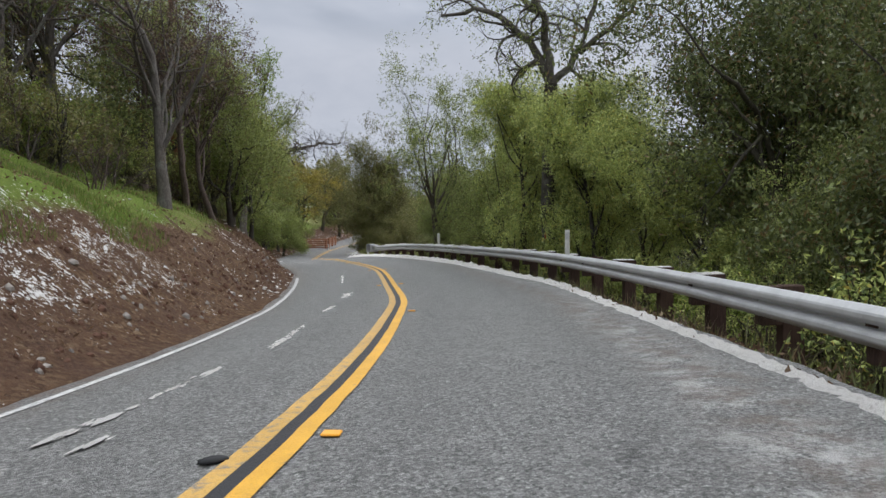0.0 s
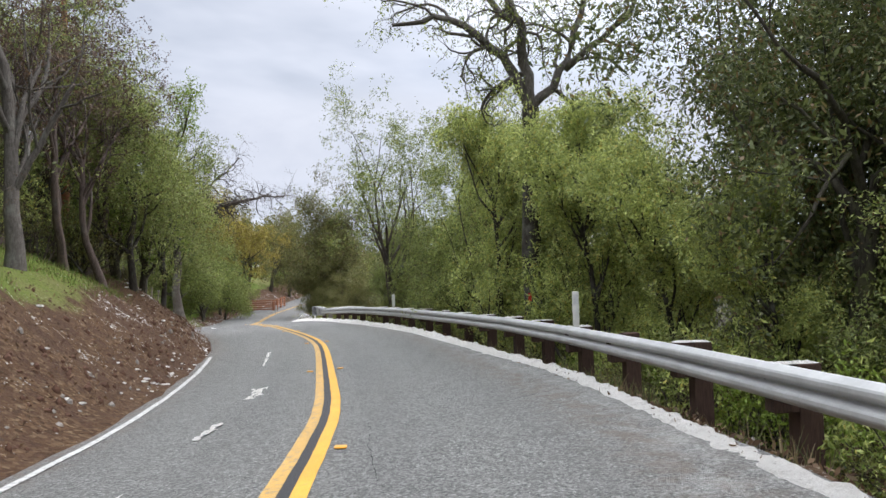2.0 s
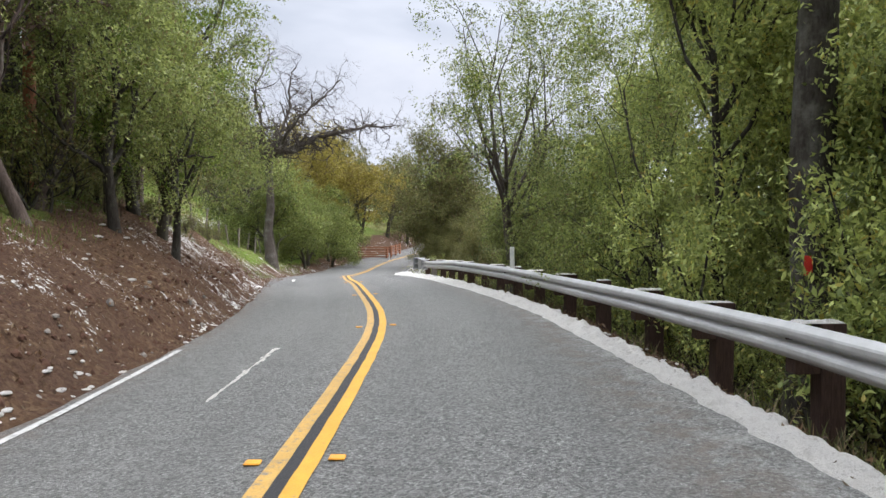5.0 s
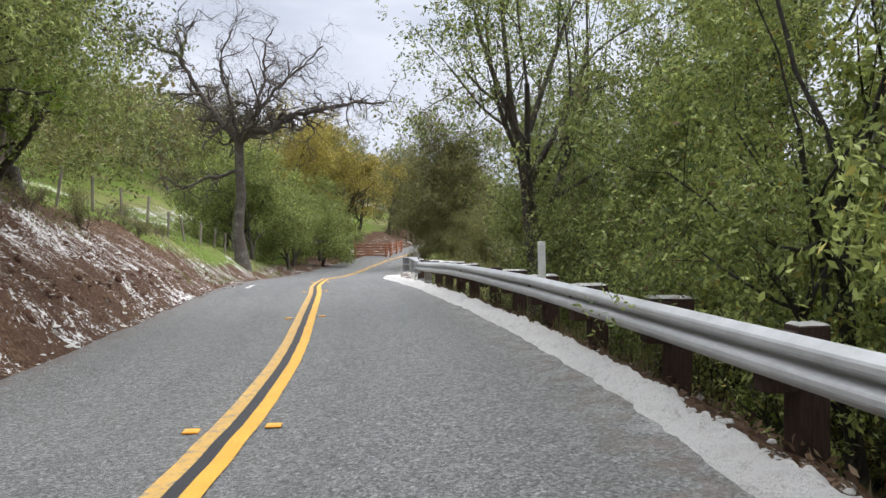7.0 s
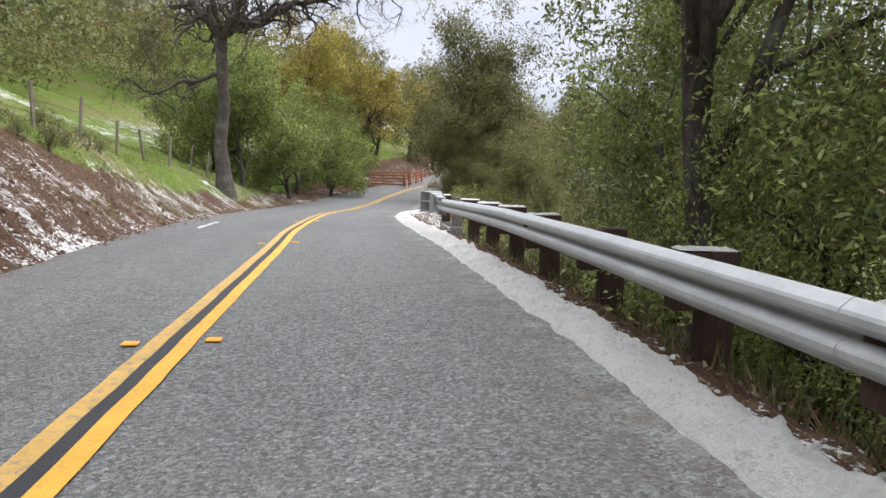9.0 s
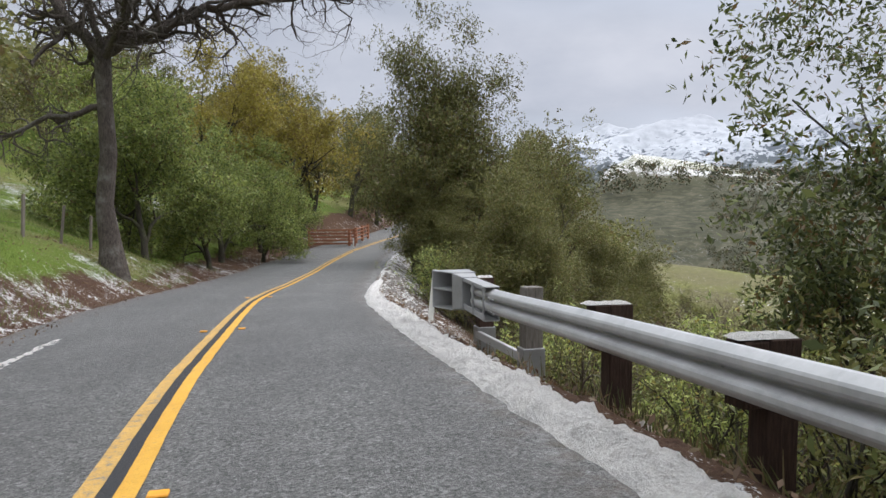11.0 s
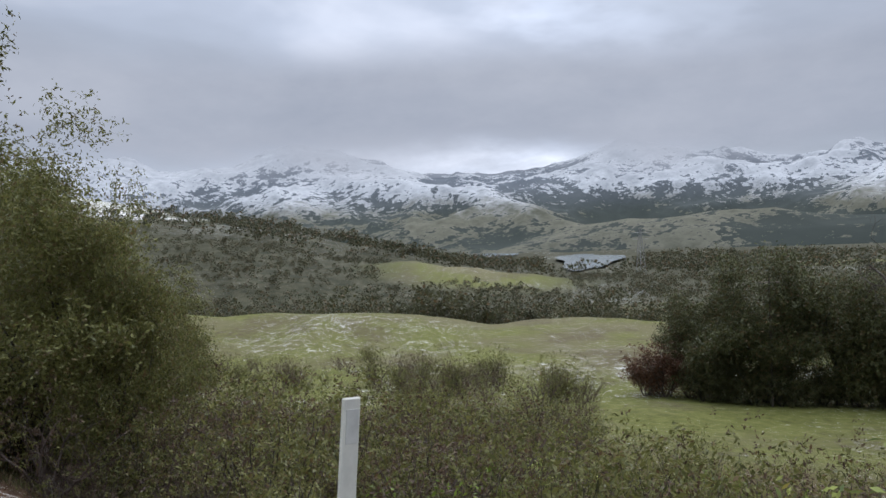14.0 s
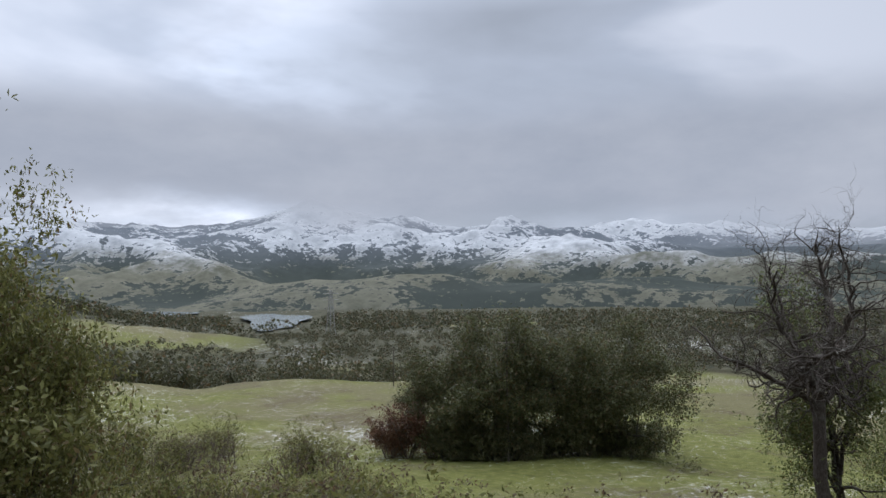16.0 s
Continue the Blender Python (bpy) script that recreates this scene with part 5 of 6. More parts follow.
BARE_BUSH = dict(levels=3, kids=3, trunk_kids=3, trunk=0.7, shrink=0.58, angle=(20, 50), gnarl=0.17, up=0.15, bare=0.2, leafy=0, fine=0.0055, stems=5, splay=0.42)

make_tree("dark_oak_a", 1, 11.0, 0.24, OAK, BARK_DARK, LEAF_DARK, 24000, 0.145, 0.36, 0.3, width=3.3, lobes=150)
make_tree("dark_oak_b", 2, 10.0, 0.20, OAK, BARK_DARK, LEAF_DARK, 22000, 0.146, 0.36, 0.2, width=3.3, lobes=150)
make_tree("olive_oak", 3, 11.5, 0.26, OAK, BARK_MOSS, LEAF_OLIVE, 15000, 0.21, 0.38, 0.6, width=4.0)
make_tree("spring_tree", 6, 8.0, 0.12, BAY, BARK_MOSS, LEAF_SPRING, 20000, 0.10, 0.22, 1.0, width=2.0)
make_tree("twiggy_a", 7, 10.0, 0.17, TWIGGY, BARK_GREY, LEAF_BROWN, 5200, 0.09, 0.22, 2.0, width=2.9)
make_tree("twiggy_b", 8, 8.5, 0.12, TWIGGY, TWIG, LEAF_BROWN, 3800, 0.09, 0.22, 1.0, width=2.4)
make_bare_oak()
make_limbed_oak()
make_tree("bay_dense", 51, 8.2, 0.10, dict(BAY, trunk_kids=12, bare=0.06), BARK_DARK, LEAF_BAY, 33000, 0.108, 0.24, 0.2, width=2.0, lobes=90)
make_tree("thicket_oak", 52, 7.5, 0.13, dict(OAK, bare=0.06, trunk=0.45), BARK_DARK, LEAF_THICKET, 30000, 0.098, 0.28, 0.2, width=2.5, lobes=90)
make_tree("fork_oak", 53, 12.5, 0.24, dict(OAK, trunk=0.40, bare=0.7, gnarl=0.2, angle=(28, 60), fine=0.012), BARK_MOSS, LEAF_DARK, 38000, 0.115, 0.36, 2.2, width=4.4, lobes=150)
make_tree("golden_oak", 10, 12.5, 0.26, OAK, BARK_DARK, LEAF_GOLD, 30000, 0.21, 0.46, 2.6, width=5.6, lobes=48)
make_tree("green_oak", 11, 8.0, 0.18, dict(OAK, trunk=0.26, bare=0.25), BARK_MOSS, LEAF_MIX, 26000, 0.16, 0.34, 0.2, width=3.4, lobes=42)
make_tree("valley_oak", 18, 13.5, 0.34, dict(OAK, trunk=0.16, bare=0.1, up=0.02), BARK_DARK, LEAF_VALLEY, 42000, 0.30, 0.80, 0.0, width=6.4, lobes=44)
make_tree("road_oak", 23, 11.5, 0.115, dict(OAK, bare=0.05, trunk=0.5, gnarl=0.10, trunk_up=1.2, fine=0.007), BARK_DARK, LEAF_MIX, 34000, 0.082, 0.22, 0.5, width=3.0, lobes=90)
make_tree("bend_oak", 29, 11.5, 0.24, dict(OAK, trunk=0.30, bare=0.2), BARK_MOSS, LEAF_OLIVE, 40000, 0.155, 0.44, 0.0, width=3.5, lobes=60)
make_tree("stout_oak", 61, 11.0, 0.185, dict(OAK, bare=0.10, trunk=0.62, gnarl=0.07, trunk_up=1.4, trunk_kids=6, fine=0.008), BARK_OAK, LEAF_MIX, 30000, 0.085, 0.24, 1.2, width=2.9, lobes=110)
make_tree("bush_dark", 62, 3.2, 0.05, BUSH, BARK_DARK, LEAF_VALLEY, 7000, 0.16, 0.30, width=1.9)
make_tree("bush_rust", 63, 3.4, 0.05, BUSH, TWIG, LEAF_RUST, 6500, 0.15, 0.28, width=1.9)
make_tree("bush_green", 13, 2.6, 0.03, BUSH, BARK_MOSS, LEAF_BAY, 3400, 0.078, 0.16, width=1.3)
make_tree("bush_olive", 14, 2.6, 0.03, BUSH, BARK_DARK, LEAF_OLIVE, 3800, 0.082, 0.17, width=1.4)
make_tree("bush_spring", 15, 2.2, 0.022, BUSH, BARK_MOSS, LEAF_SPRING, 2800, 0.078, 0.16, width=1.2)
make_tree("bush_brown", 16, 2.8, 0.028, BARE_BUSH, TWIG, LEAF_BROWN, 800, 0.06, 0.12, width=1.5)
make_tree("bush_bare", 17, 2.6, 0.022, BARE_BUSH, TWIG, LEAF_OLIVE, 700, 0.06, 0.10, width=1.3)

MASTERS = {}


def plant(key, x, y, scale=1.0, turn=0.0, tall=1.0, sink=0.0):
    z = float(ground_z(x, y)) - sink
    m = pose(x, y, z, 0, 0, turn)
    name, label, cat = KINDS[key]
    if key not in MASTERS:
        ob = tagged(new(name), label, cat)
        for piece, me in TREES[key]:
            part(piece, me, ob)
        MASTERS[key] = ob
        ob.scale = (1, 1, 1)
        ob.matrix_basis = m
        ob.scale = (scale, scale, scale * tall)
        return ob
    ob = copy_thing(MASTERS[key], m)
    ob.scale = (scale, scale, scale * tall)
    return ob


def plant_road(key, y, lat, *rest, **more):
    q = at_road(y, lat)
    return plant(key, q[0], q[1], *rest, **more)


def build_trees():
    # downhill side, behind the guardrail
    for key, y, lat, sc, tu, tall in (
        ("dark_oak_b", -6.5, 10.0, 1.0, 10, 1.2), ("dark_oak_b", -2.5, 9.4, 1.0, 80, 1.2), ("dark_oak_a", 1.0, 10.6, 1.1, 140, 1.25), ("dark_oak_b", 4.0, 9.6, 0.95, 200, 1.15), ("dark_oak_a", 7.5, 11.0, 1.0, 33, 1.3), ("dark_oak_b", 12.0, 12.0, 1.1, 120, 1.3),
        ("dark_oak_a", 1.5, 14.0, 1.3, 15, 1.3), 
        ("dark_oak_b", -1.0, 7.3, 0.66, 30, 1.1), ("dark_oak_a", 2.2, 7.2, 0.64, 100, 1.1), ("thicket_oak", 5.0, 6.9, 0.66, 220, 1), ("dark_oak_b", -4.6, 7.4, 0.72, 300, 1.1), ("dark_oak_a", 5.6, 9.0, 0.85, 260, 1.2),
        ("bay_dense", 7.0, 6.6, 0.62, 10, 1), ("bay_dense", 9.6, 6.3, 0.70, 77, 1), ("bay_dense", 12.2, 6.2, 0.78, 190, 1), ("bay_dense", 14.6, 7.0, 0.90, 50, 1),
        ("bay_dense", 17.4, 6.8, 0.95, 150, 1.05), ("bay_dense", 19.6, 6.8, 1.0, 210, 1.08), ("bay_dense", 21.8, 6.6, 1.08, 270, 1.1), ("bay_dense", 23.6, 6.6, 0.92, 300, 1.05),
        ("bay_dense", 15.6, 9.4, 1.0, 120, 1.1), ("bay_dense", 20.6, 8.8, 1.05, 240, 1.15),
    ):
        plant_road(key, y, lat, sc, tu, tall)
    plant("fork_oak", 7.4, 9.6, 1.0, 15)
    plant("dark_oak_a", 9.6, 12.6, 1.15, 70, 1.25)
    plant("dark_oak_b", 11.5, 15.5, 1.35, 160, 1.3)
    plant("limbed_oak", 2.75, 15.6)
    plant("bay_dense", 4.0, 13.4, 0.75, 33, 1.15)
    plant("bay_dense", 1.75, 17.2, 0.80, 133, 1.1)
    plant("bay_dense", 3.7, 15.3, 0.85, 233, 1.1)
    plant("road_oak", 0.9, 20.9, 0.8, 15)
    plant("thicket_oak", 3.0, 19.8, 0.95, 115)
    plant("road_oak", 1.56, 24.9, 0.9, 60)
    plant("stout_oak", -3.23, 26.93, 1.0, 240)
    plant("thicket_oak", -2.2, 27.6, 0.62, 10)
    plant("thicket_oak", -0.9, 25.6, 0.75, 40)
    plant("thicket_oak", -3.4, 30.4, 0.72, 140)
    plant("road_oak", -1.4, 30.4, 1.1, 100, 1.0)
    plant("dark_oak_b", -2.4, 33.0, 0.9, 100)
    plant("dark_oak_a", -3.9, 37.0, 0.75, 30)
    plant("bend_oak", -19.2, 65.6, 0.98, 130, 1.32)
    plant("bend_oak", -16.5, 66.4, 1.08, 10, 1.22)
    plant("bend_oak", -11.4, 55.2, 0.42, 90, 1.45)
    plant("bend_oak", -17.9, 63.0, 0.50, 210)
    plant("bend_oak", -16.6, 63.0, 0.58, 330)
    # uphill side
    for key, x, y, sc, tu in (
        ("twiggy_a", -7.6, 11.0, 1.0, 0), ("twiggy_a", -10.3, 8.6, 1.05, 30), ("dark_oak_a", -12.5, 13.5, 1.1, 90), ("twiggy_b", -8.9, 14.4, 1.0, 60),
        ("twiggy_a", -8.7, 6.4, 1.05, 120), ("twiggy_b", -10.5, 17.5, 1.05, 200), ("dark_oak_a", -13.1, 18.7, 1.0, 300),
        ("dark_oak_b", -10.0, 1.7, 1.1, 25), ("twiggy_a", -11.2, 11.2, 1.0, 165), ("dark_oak_b", -8.2, -2.9, 1.0, 300),
        ("twiggy_b", -8.6, 15.6, 0.95, 20), ("thicket_oak", -9.6, 18.6, 0.95, 110), ("thicket_oak", -9.9, 20.8, 0.80, 200), ("thicket_oak", -11.4, 16.2, 1.1, 290), ("twiggy_b", -9.3, 12.6, 1.0, 250),
        ("spring_tree", -11.6, 22.4, 1.05, 0), ("dark_oak_b", -13.0, 23.0, 0.95, 50), ("dark_oak_a", -16.5, 27.3, 0.95, 140), ("spring_tree", -11.0, 20.0, 0.9, 90),
        ("twiggy_b", -14.8, 25.3, 1.0, 250), ("twiggy_a", -13.3, 4.8, 1.1, 210), ("dark_oak_a", -13.8, 0.8, 1.0, 10), ("dark_oak_b", -15.2, 8.0, 1.1, 70),
        ("dark_oak_a", -17.5, 17.0, 1.1, 160), ("twiggy_b", -16.0, 21.5, 1.1, 20), ("dark_oak_b", -24.0, 29.6, 0.9, 250),
        ("bare_oak", -23.1, 46.56, 1.0, 0), ("green_oak", -25.6, 51.5, 0.95, 40), ("green_oak", -26.0, 56.5, 0.75, 120), ("green_oak", -29.0, 53.5, 1.1, 240), ("green_oak", -28.0, 60.5, 0.95, 10),
        ("green_oak", -27.6, 64.0, 0.75, 300), ("green_oak", -31.0, 57.5, 1.1, 150), ("green_oak", -29.6, 67.5, 0.95, 60), ("olive_oak", -34.5, 62.0, 1.0, 200), ("golden_oak", -31.6, 77.6, 1.12, 20), ("golden_oak", -36.0, 70.5, 1.05, 170),
        ("green_oak", -30.5, 72.0, 0.7, 80), ("olive_oak", -37.0, 76.0, 1.0, 100), ("olive_oak", -33.0, 82.0, 0.9, 140),
        ("olive_oak", -37.4, 86.7, 1.0, 0), ("olive_oak", -34.2, 92.6, 1.0, 60), ("olive_oak", -35.3, 103.7, 1.1, 200), ("olive_oak", -31.5, 115.8, 1.1, 300), ("olive_oak", -33.5, 98.0, 0.9, 20),
        ("olive_oak", -35.5, 128.0, 1.2, 30), ("olive_oak", -22.7, 121.1, 1.3, 90),
        ("twiggy_b", -48.8, 72.5, 1.2, 0), ("olive_oak", -51.3, 82.2, 1.1, 10), ("twiggy_a", -54.6, 54.6, 1.2, 70), ("olive_oak", -43.8, 94.1, 1.1, 150),
        # downhill of the far bend
        ("olive_oak", -18.6, 104.0, 1.4, 10), ("olive_oak", -18.0, 96.0, 1.25, 50), ("olive_oak", -20.0, 113.0, 1.5, 100), ("olive_oak", -14.0, 88.0, 1.15, 160), ("olive_oak", -36.5, 111.0, 1.3, 220),
                ("bend_oak", -12.4, 66.5, 0.80, 250), ("bend_oak", -16.2, 62.0, 0.50, 60), ("bend_oak", -9.6, 71.0, 0.78, 200), ("bend_oak", -14.0, 61.5, 0.55, 100), ("bend_oak", -17.6, 72.5, 0.80, 300), ("bend_oak", -7.2, 77.0, 0.75, 20), ("bend_oak", -12.7, 57.2, 0.74, 70), ("bend_oak", -12.6, 59.5, 0.55, 150), ("olive_oak", -19.2, 77.3, 0.9, 10), ("olive_oak", -18.0, 89.4, 1.0, 240), ("olive_oak", -20.5, 98.4, 1.0, 80),
        # out in the valley
        ("valley_oak", 46.5, 92.5, 0.8, 20), ("valley_oak", 49.5, 87.5, 1.08, 120), ("valley_oak", 53.0, 82.0, 1.1, 70), ("valley_oak", 56.5, 77.0, 1.05, 300), ("dark_oak_b", 52.0, 93.0, 1.0, 40),
        ("bare_oak", 16.4, 50.7, 1.0, 160), ("dark_oak_a", 19.6, 50.2, 1.1, 0), ("dark_oak_b", 21.0, 44.0, 1.0, 60), ("dark_oak_b", 26.0, 49.0, 1.0, 130), ("dark_oak_b", 18.0, 33.0, 1.0, 20),
    ):
        plant(key, x, y, sc, tu)


def build_shrubs():
    rng = np.random.default_rng(21)
    # undergrowth behind the guardrail
    for i in range(46):
        y = -4 + i * 0.92 + rng.uniform(-0.3, 0.3)
        lat = 4.6 + rng.uniform(0, 1.9)
        key = rng.choice(["bush_green", "bush_olive", "bush_brown", "bush_bare", "bush_spring"], p=[0.22, 0.30, 0.22, 0.16, 0.10])
        plant_road(key, y, lat, rng.uniform(0.45, 0.95), rng.uniform(0, 360))
    for i in range(22):
        y, lat = rng.uniform(8, 30), -rng.uniform(6.3, 9.5)
        plant_road(rng.choice(["bush_green", "bush_olive", "bush_olive", "bush_brown"]), y, lat, rng.uniform(0.7, 1.3), rng.uniform(0, 360))
    # thicket and low growth on the uphill side
    for i in range(40):
        y = rng.uniform(2, 36)
        lat = -(6.4 + rng.uniform(0, 3.5))
        if y > 24:
            lat -= 1.5
        key = rng.choice(["bush_olive", "bush_brown", "bush_bare", "bush_spring", "bush_green"], p=[0.3, 0.3, 0.2, 0.1, 0.1])
        plant_road(key, y, lat, rng.uniform(0.4, 1.0), rng.uniform(0, 360))
    for i in range(34):
        y, lat = rng.uniform(22, 40), -rng.uniform(5.6, 8.0)
        plant_road(rng.choice(["bush_brown", "bush_olive", "bush_bare"]), y, lat, rng.uniform(0.22, 0.42), rng.uniform(0, 360))
    # more light undergrowth between the rail and the trees
    for i in range(44):
        y, lat = 5 + i * 0.56 + rng.uniform(-0.4, 0.4), rng.uniform(5.6, 10.0)
        plant_road(rng.choice(["bush_green", "bush_green", "bush_spring", "bush_olive", "bush_olive"]), y, lat, rng.uniform(0.8, 1.35), rng.uniform(0, 360))
    for i in range(15):
        plant_road("bush_green" if i % 3 else "bush_spring", 6.5 + 0.6 * i + rng.uniform(-0.2, 0.2), rng.uniform(5.7, 6.2), rng.uniform(0.80, 1.10), rng.uniform(0, 360))
    # thicket on the slope below the open bend, its tops a little under the road
    for i in range(190):
        az, r = radians(rng.uniform(-10, 92)), 8.5 + 20 * rng.random() ** 1.2
        x, y = HUB[0] + r * math.sin(az), HUB[1] + r * math.cos(az)
        lat, _ = road_lat(np.array(x), np.array(y))
        if lat < 7.0:
            continue
        east = math.degrees(az) > 30
        key = rng.choice(["bush_olive", "bush_brown", "bush_bare", "bush_green", "bush_spring"], p=[0.56, 0.20, 0.13, 0.02, 0.09] if east else [0.16, 0.40, 0.36, 0.05, 0.03])
        tall = 0.3 - r * rng.uniform(0.20, 0.30) - float(ground_z(x, y))
        plant(key, x, y, float(np.clip(tall / 2.7, 0.45, 1.7)), rng.uniform(0, 360))
    for i in range(200):
        d = rng.uniform(18, 92) if i < 80 else rng.uniform(14, 50)
        az, r = radians(d), rng.uniform(8.5, 24) if i < 130 else rng.uniform(20, 42)
        x, y = -15.0 + r * math.sin(az), 45.0 + r * math.cos(az)
        lat, _ = road_lat(np.array(x), np.array(y))
        if lat < 7.0:
            continue
        tall = -r * (rng.uniform(0.15, 0.24) if d < 48 else rng.uniform(0.20, 0.26)) - float(ground_z(x, y))
        plant(rng.choice(["bush_olive", "bush_brown", "bush_bare", "bush_brown"]), x, y, float(np.clip(tall / 2.7, 0.45, 1.9)), rng.uniform(0, 360))
    # growth round the foot of the meadow oaks
    for x, y, sc in ((43.6, 94.6, 1.9), (45.4, 92.8, 1.5), (42.2, 96.0, 1.3)):
        plant("bush_rust", x, y, sc, 70 * sc)
    for i in range(15):
        t = i / 14
        plant("bush_dark", 44.5 + 13 * t + rng.uniform(-2, 2), 92 - 17 * t + rng.uniform(-2, 2), rng.uniform(1.0, 1.7), rng.uniform(0, 360))
    # brown hedge of shrubs across the meadow
    for i in range(110):
        t = i / 109
        az = radians(6 + 34 * t + rng.uniform(-0.8, 0.8))
        r = 108 - 34 * t + rng.normal(0, 6)
        x, y = HUB[0] + r * math.sin(az), HUB[1] + r * math.cos(az)
        if bumps(np.array(x), np.array(y), 5.0, 2.0) > -0.25:
            plant(rng.choice(["bush_brown", "bush_brown", "bush_bare", "bush_olive"]), x, y, rng.uniform(1.2, 2.3), rng.uniform(0, 360))
    for i in range(30):
        az, r = radians(rng.uniform(-2, 40)), rng.uniform(34, 60)
        plant(rng.choice(["bush_brown", "bush_olive", "bush_bare"]), HUB[0] + r * math.sin(az), HUB[1] + r * math.cos(az), rng.uniform(0.8, 1.4), rng.uniform(0, 360))
    for key, x, y, sc in (("bush_green", -15.6, 56.5, 1.2), ("bush_spring", -15.0, 57.6, 1.3), ("bush_olive", -14.0, 55.0, 1.1), ("bush_brown", -12.6, 53.5, 1.1), ("bush_brown", -11.4, 55.5, 1.2), ("bush_olive", -17.4, 64.5, 1.1), ("bush_olive", -18.0, 71.0, 1.1), ("bush_olive", -13.0, 57.5, 1.6), ("bush_olive", -11.2, 58.6, 1.7), ("bush_olive", -15.0, 60.2, 1.5), ("bush_brown", -9.2, 55.6, 1.5), ("bush_olive", -8.2, 57.0, 1.5), ("bush_brown", -10.6, 53.2, 1.3)):
        plant(key, x, y, sc, 40 * sc)


build_trees()
build_shrubs()


# ---- small growth on the ground ----
def build_ground_cover():
    rng = np.random.default_rng(31)

    def blades(name, pos, h, w, mat, label, cat):
        n = len(pos)
        a = rng.uniform(0, 6.28, n); t = np.stack([np.cos(a), np.sin(a), 0 * a], -1)
        hh = h * rng.uniform(0.45, 1.2, (n, 1)); ww = w * rng.uniform(0.7, 1.3, (n, 1))
        tip = pos + np.concatenate([rng.normal(0, 0.35, (n, 2)) * hh, hh], 1)
        v = np.stack([pos - t * ww, pos + t * ww, tip + t * ww * 0.25, tip - t * ww * 0.25], 1)
        tagged(new(name, quads(name, v, mat)), label, cat, kind="stuff")

    def on_bank(n, y0, y1, L0, L1, thr=-9, seed=1.0):
        y, L = rng.uniform(y0, y1, n), rng.uniform(L0, L1, n)
        q = at_road(y, -2.9 - L)
        keep = bumps(q[:, 0], q[:, 1], 1.9, seed) > thr
        q = q[keep]
        q[:, 2] = ground_z(q[:, 0], q[:, 1]) - 0.01
        return q
    up = np.concatenate([on_bank(30000, -3, 7.5, 1.6, 8.0, -0.6), on_bank(9000, 7, 18, 2.0, 7.0, 0.0), on_bank(9000, 8, 36, 2.2, 6.0, 0.1, 2.0), on_bank(16000, 34, 58, 0.9, 7.0, -0.2, 3.0)])
    blades("grass", up, 0.13, 0.006, GRASS_BLADE, "short bright green grass on the bank", "grass")
    y = rng.uniform(-8, 58, 15000)
    q = at_road(y, np.where(y > 35.5, 6.4, 3.3) + np.abs(rng.normal(0, 1.1, 15000)))
    q[:, 2] = ground_z(q[:, 0], q[:, 1]) - 0.01
    q = q[bumps(q[:, 0], q[:, 1], 0.9, 4.0) > -0.1]
    blades("weeds", q, 0.20, 0.007, WEED_BLADE, "sparse weeds and grass below the road edge", "weeds")
    # fallen leaves and twigs
    pos = np.concatenate([on_bank(15000, -3, 40, 0.1, 5.0), on_bank(5000, 36, 62, 0.1, 4.0)])
    y = rng.uniform(-3, 56, 9000)
    q = at_road(y, 3.05 + np.abs(rng.normal(0, 1.0, 9000)))
    q[:, 2] = ground_z(q[:, 0], q[:, 1])
    pos = np.concatenate([pos, q])
    me = leaves("leaf_litter", pos + np.array([0, 0, 0.02]), 1, 0.012, 0.075, LITTER, rng, 0.0)
    tagged(new("leaf_litter", me), "brown fallen leaves scattered on the banks", "leaf litter", kind="stuff")
    # clods and stones at the foot of the bank
    forms = [lump_mesh("clod", 1, 1, 0.7, CLOD, 400 + k, 1) for k in range(4)]
    for name, mat, count, label, cat in (("soil_clods", CLOD, 1500, "crumbling reddish-brown soil clods on the cut bank", "soil"), ("stones", ROCK, 2000, "pale stones along the road edges", "stones")):
        V, Fc, o = [], [], 0
        for _ in range(count):
            yy = rng.uniform(-3, 40 if mat is CLOD else 60)
            if mat is CLOD:
                lat = -2.95 - abs(rng.normal(0, 1.0))
            else:
                lat = (-2.95 - abs(rng.normal(0, 0.5))) if rng.random() < 0.5 else (3.5 + abs(rng.normal(0, 0.7)))
                if rng.random() < 0.6:
                    yy, lat = rng.uniform(36.5, 60), 3.3 + abs(rng.normal(0, 0.8))
            qq = at_road(yy, lat)
            me = forms[rng.integers(4)]
            co = np.empty(len(me.vertices) * 3); me.vertices.foreach_get("co", co)
            s = 0.03 + (0.17 if lat > 3.2 and yy > 36 else 0.10) * rng.random() ** 3
            co = co.reshape(-1, 3) * s * rng.uniform(0.6, 1.5, 3)
            V.append(co + np.array([qq[0], qq[1], float(ground_z(qq[0], qq[1])) - 0.2 * s]))
            Fc.extend((np.array([p.vertices[:] for p in me.polygons]) + o).tolist()); o += len(co)
        tagged(new(name, mesh_from(name, np.concatenate(V), Fc, mat)), label, cat, kind="stuff")


build_ground_cover()


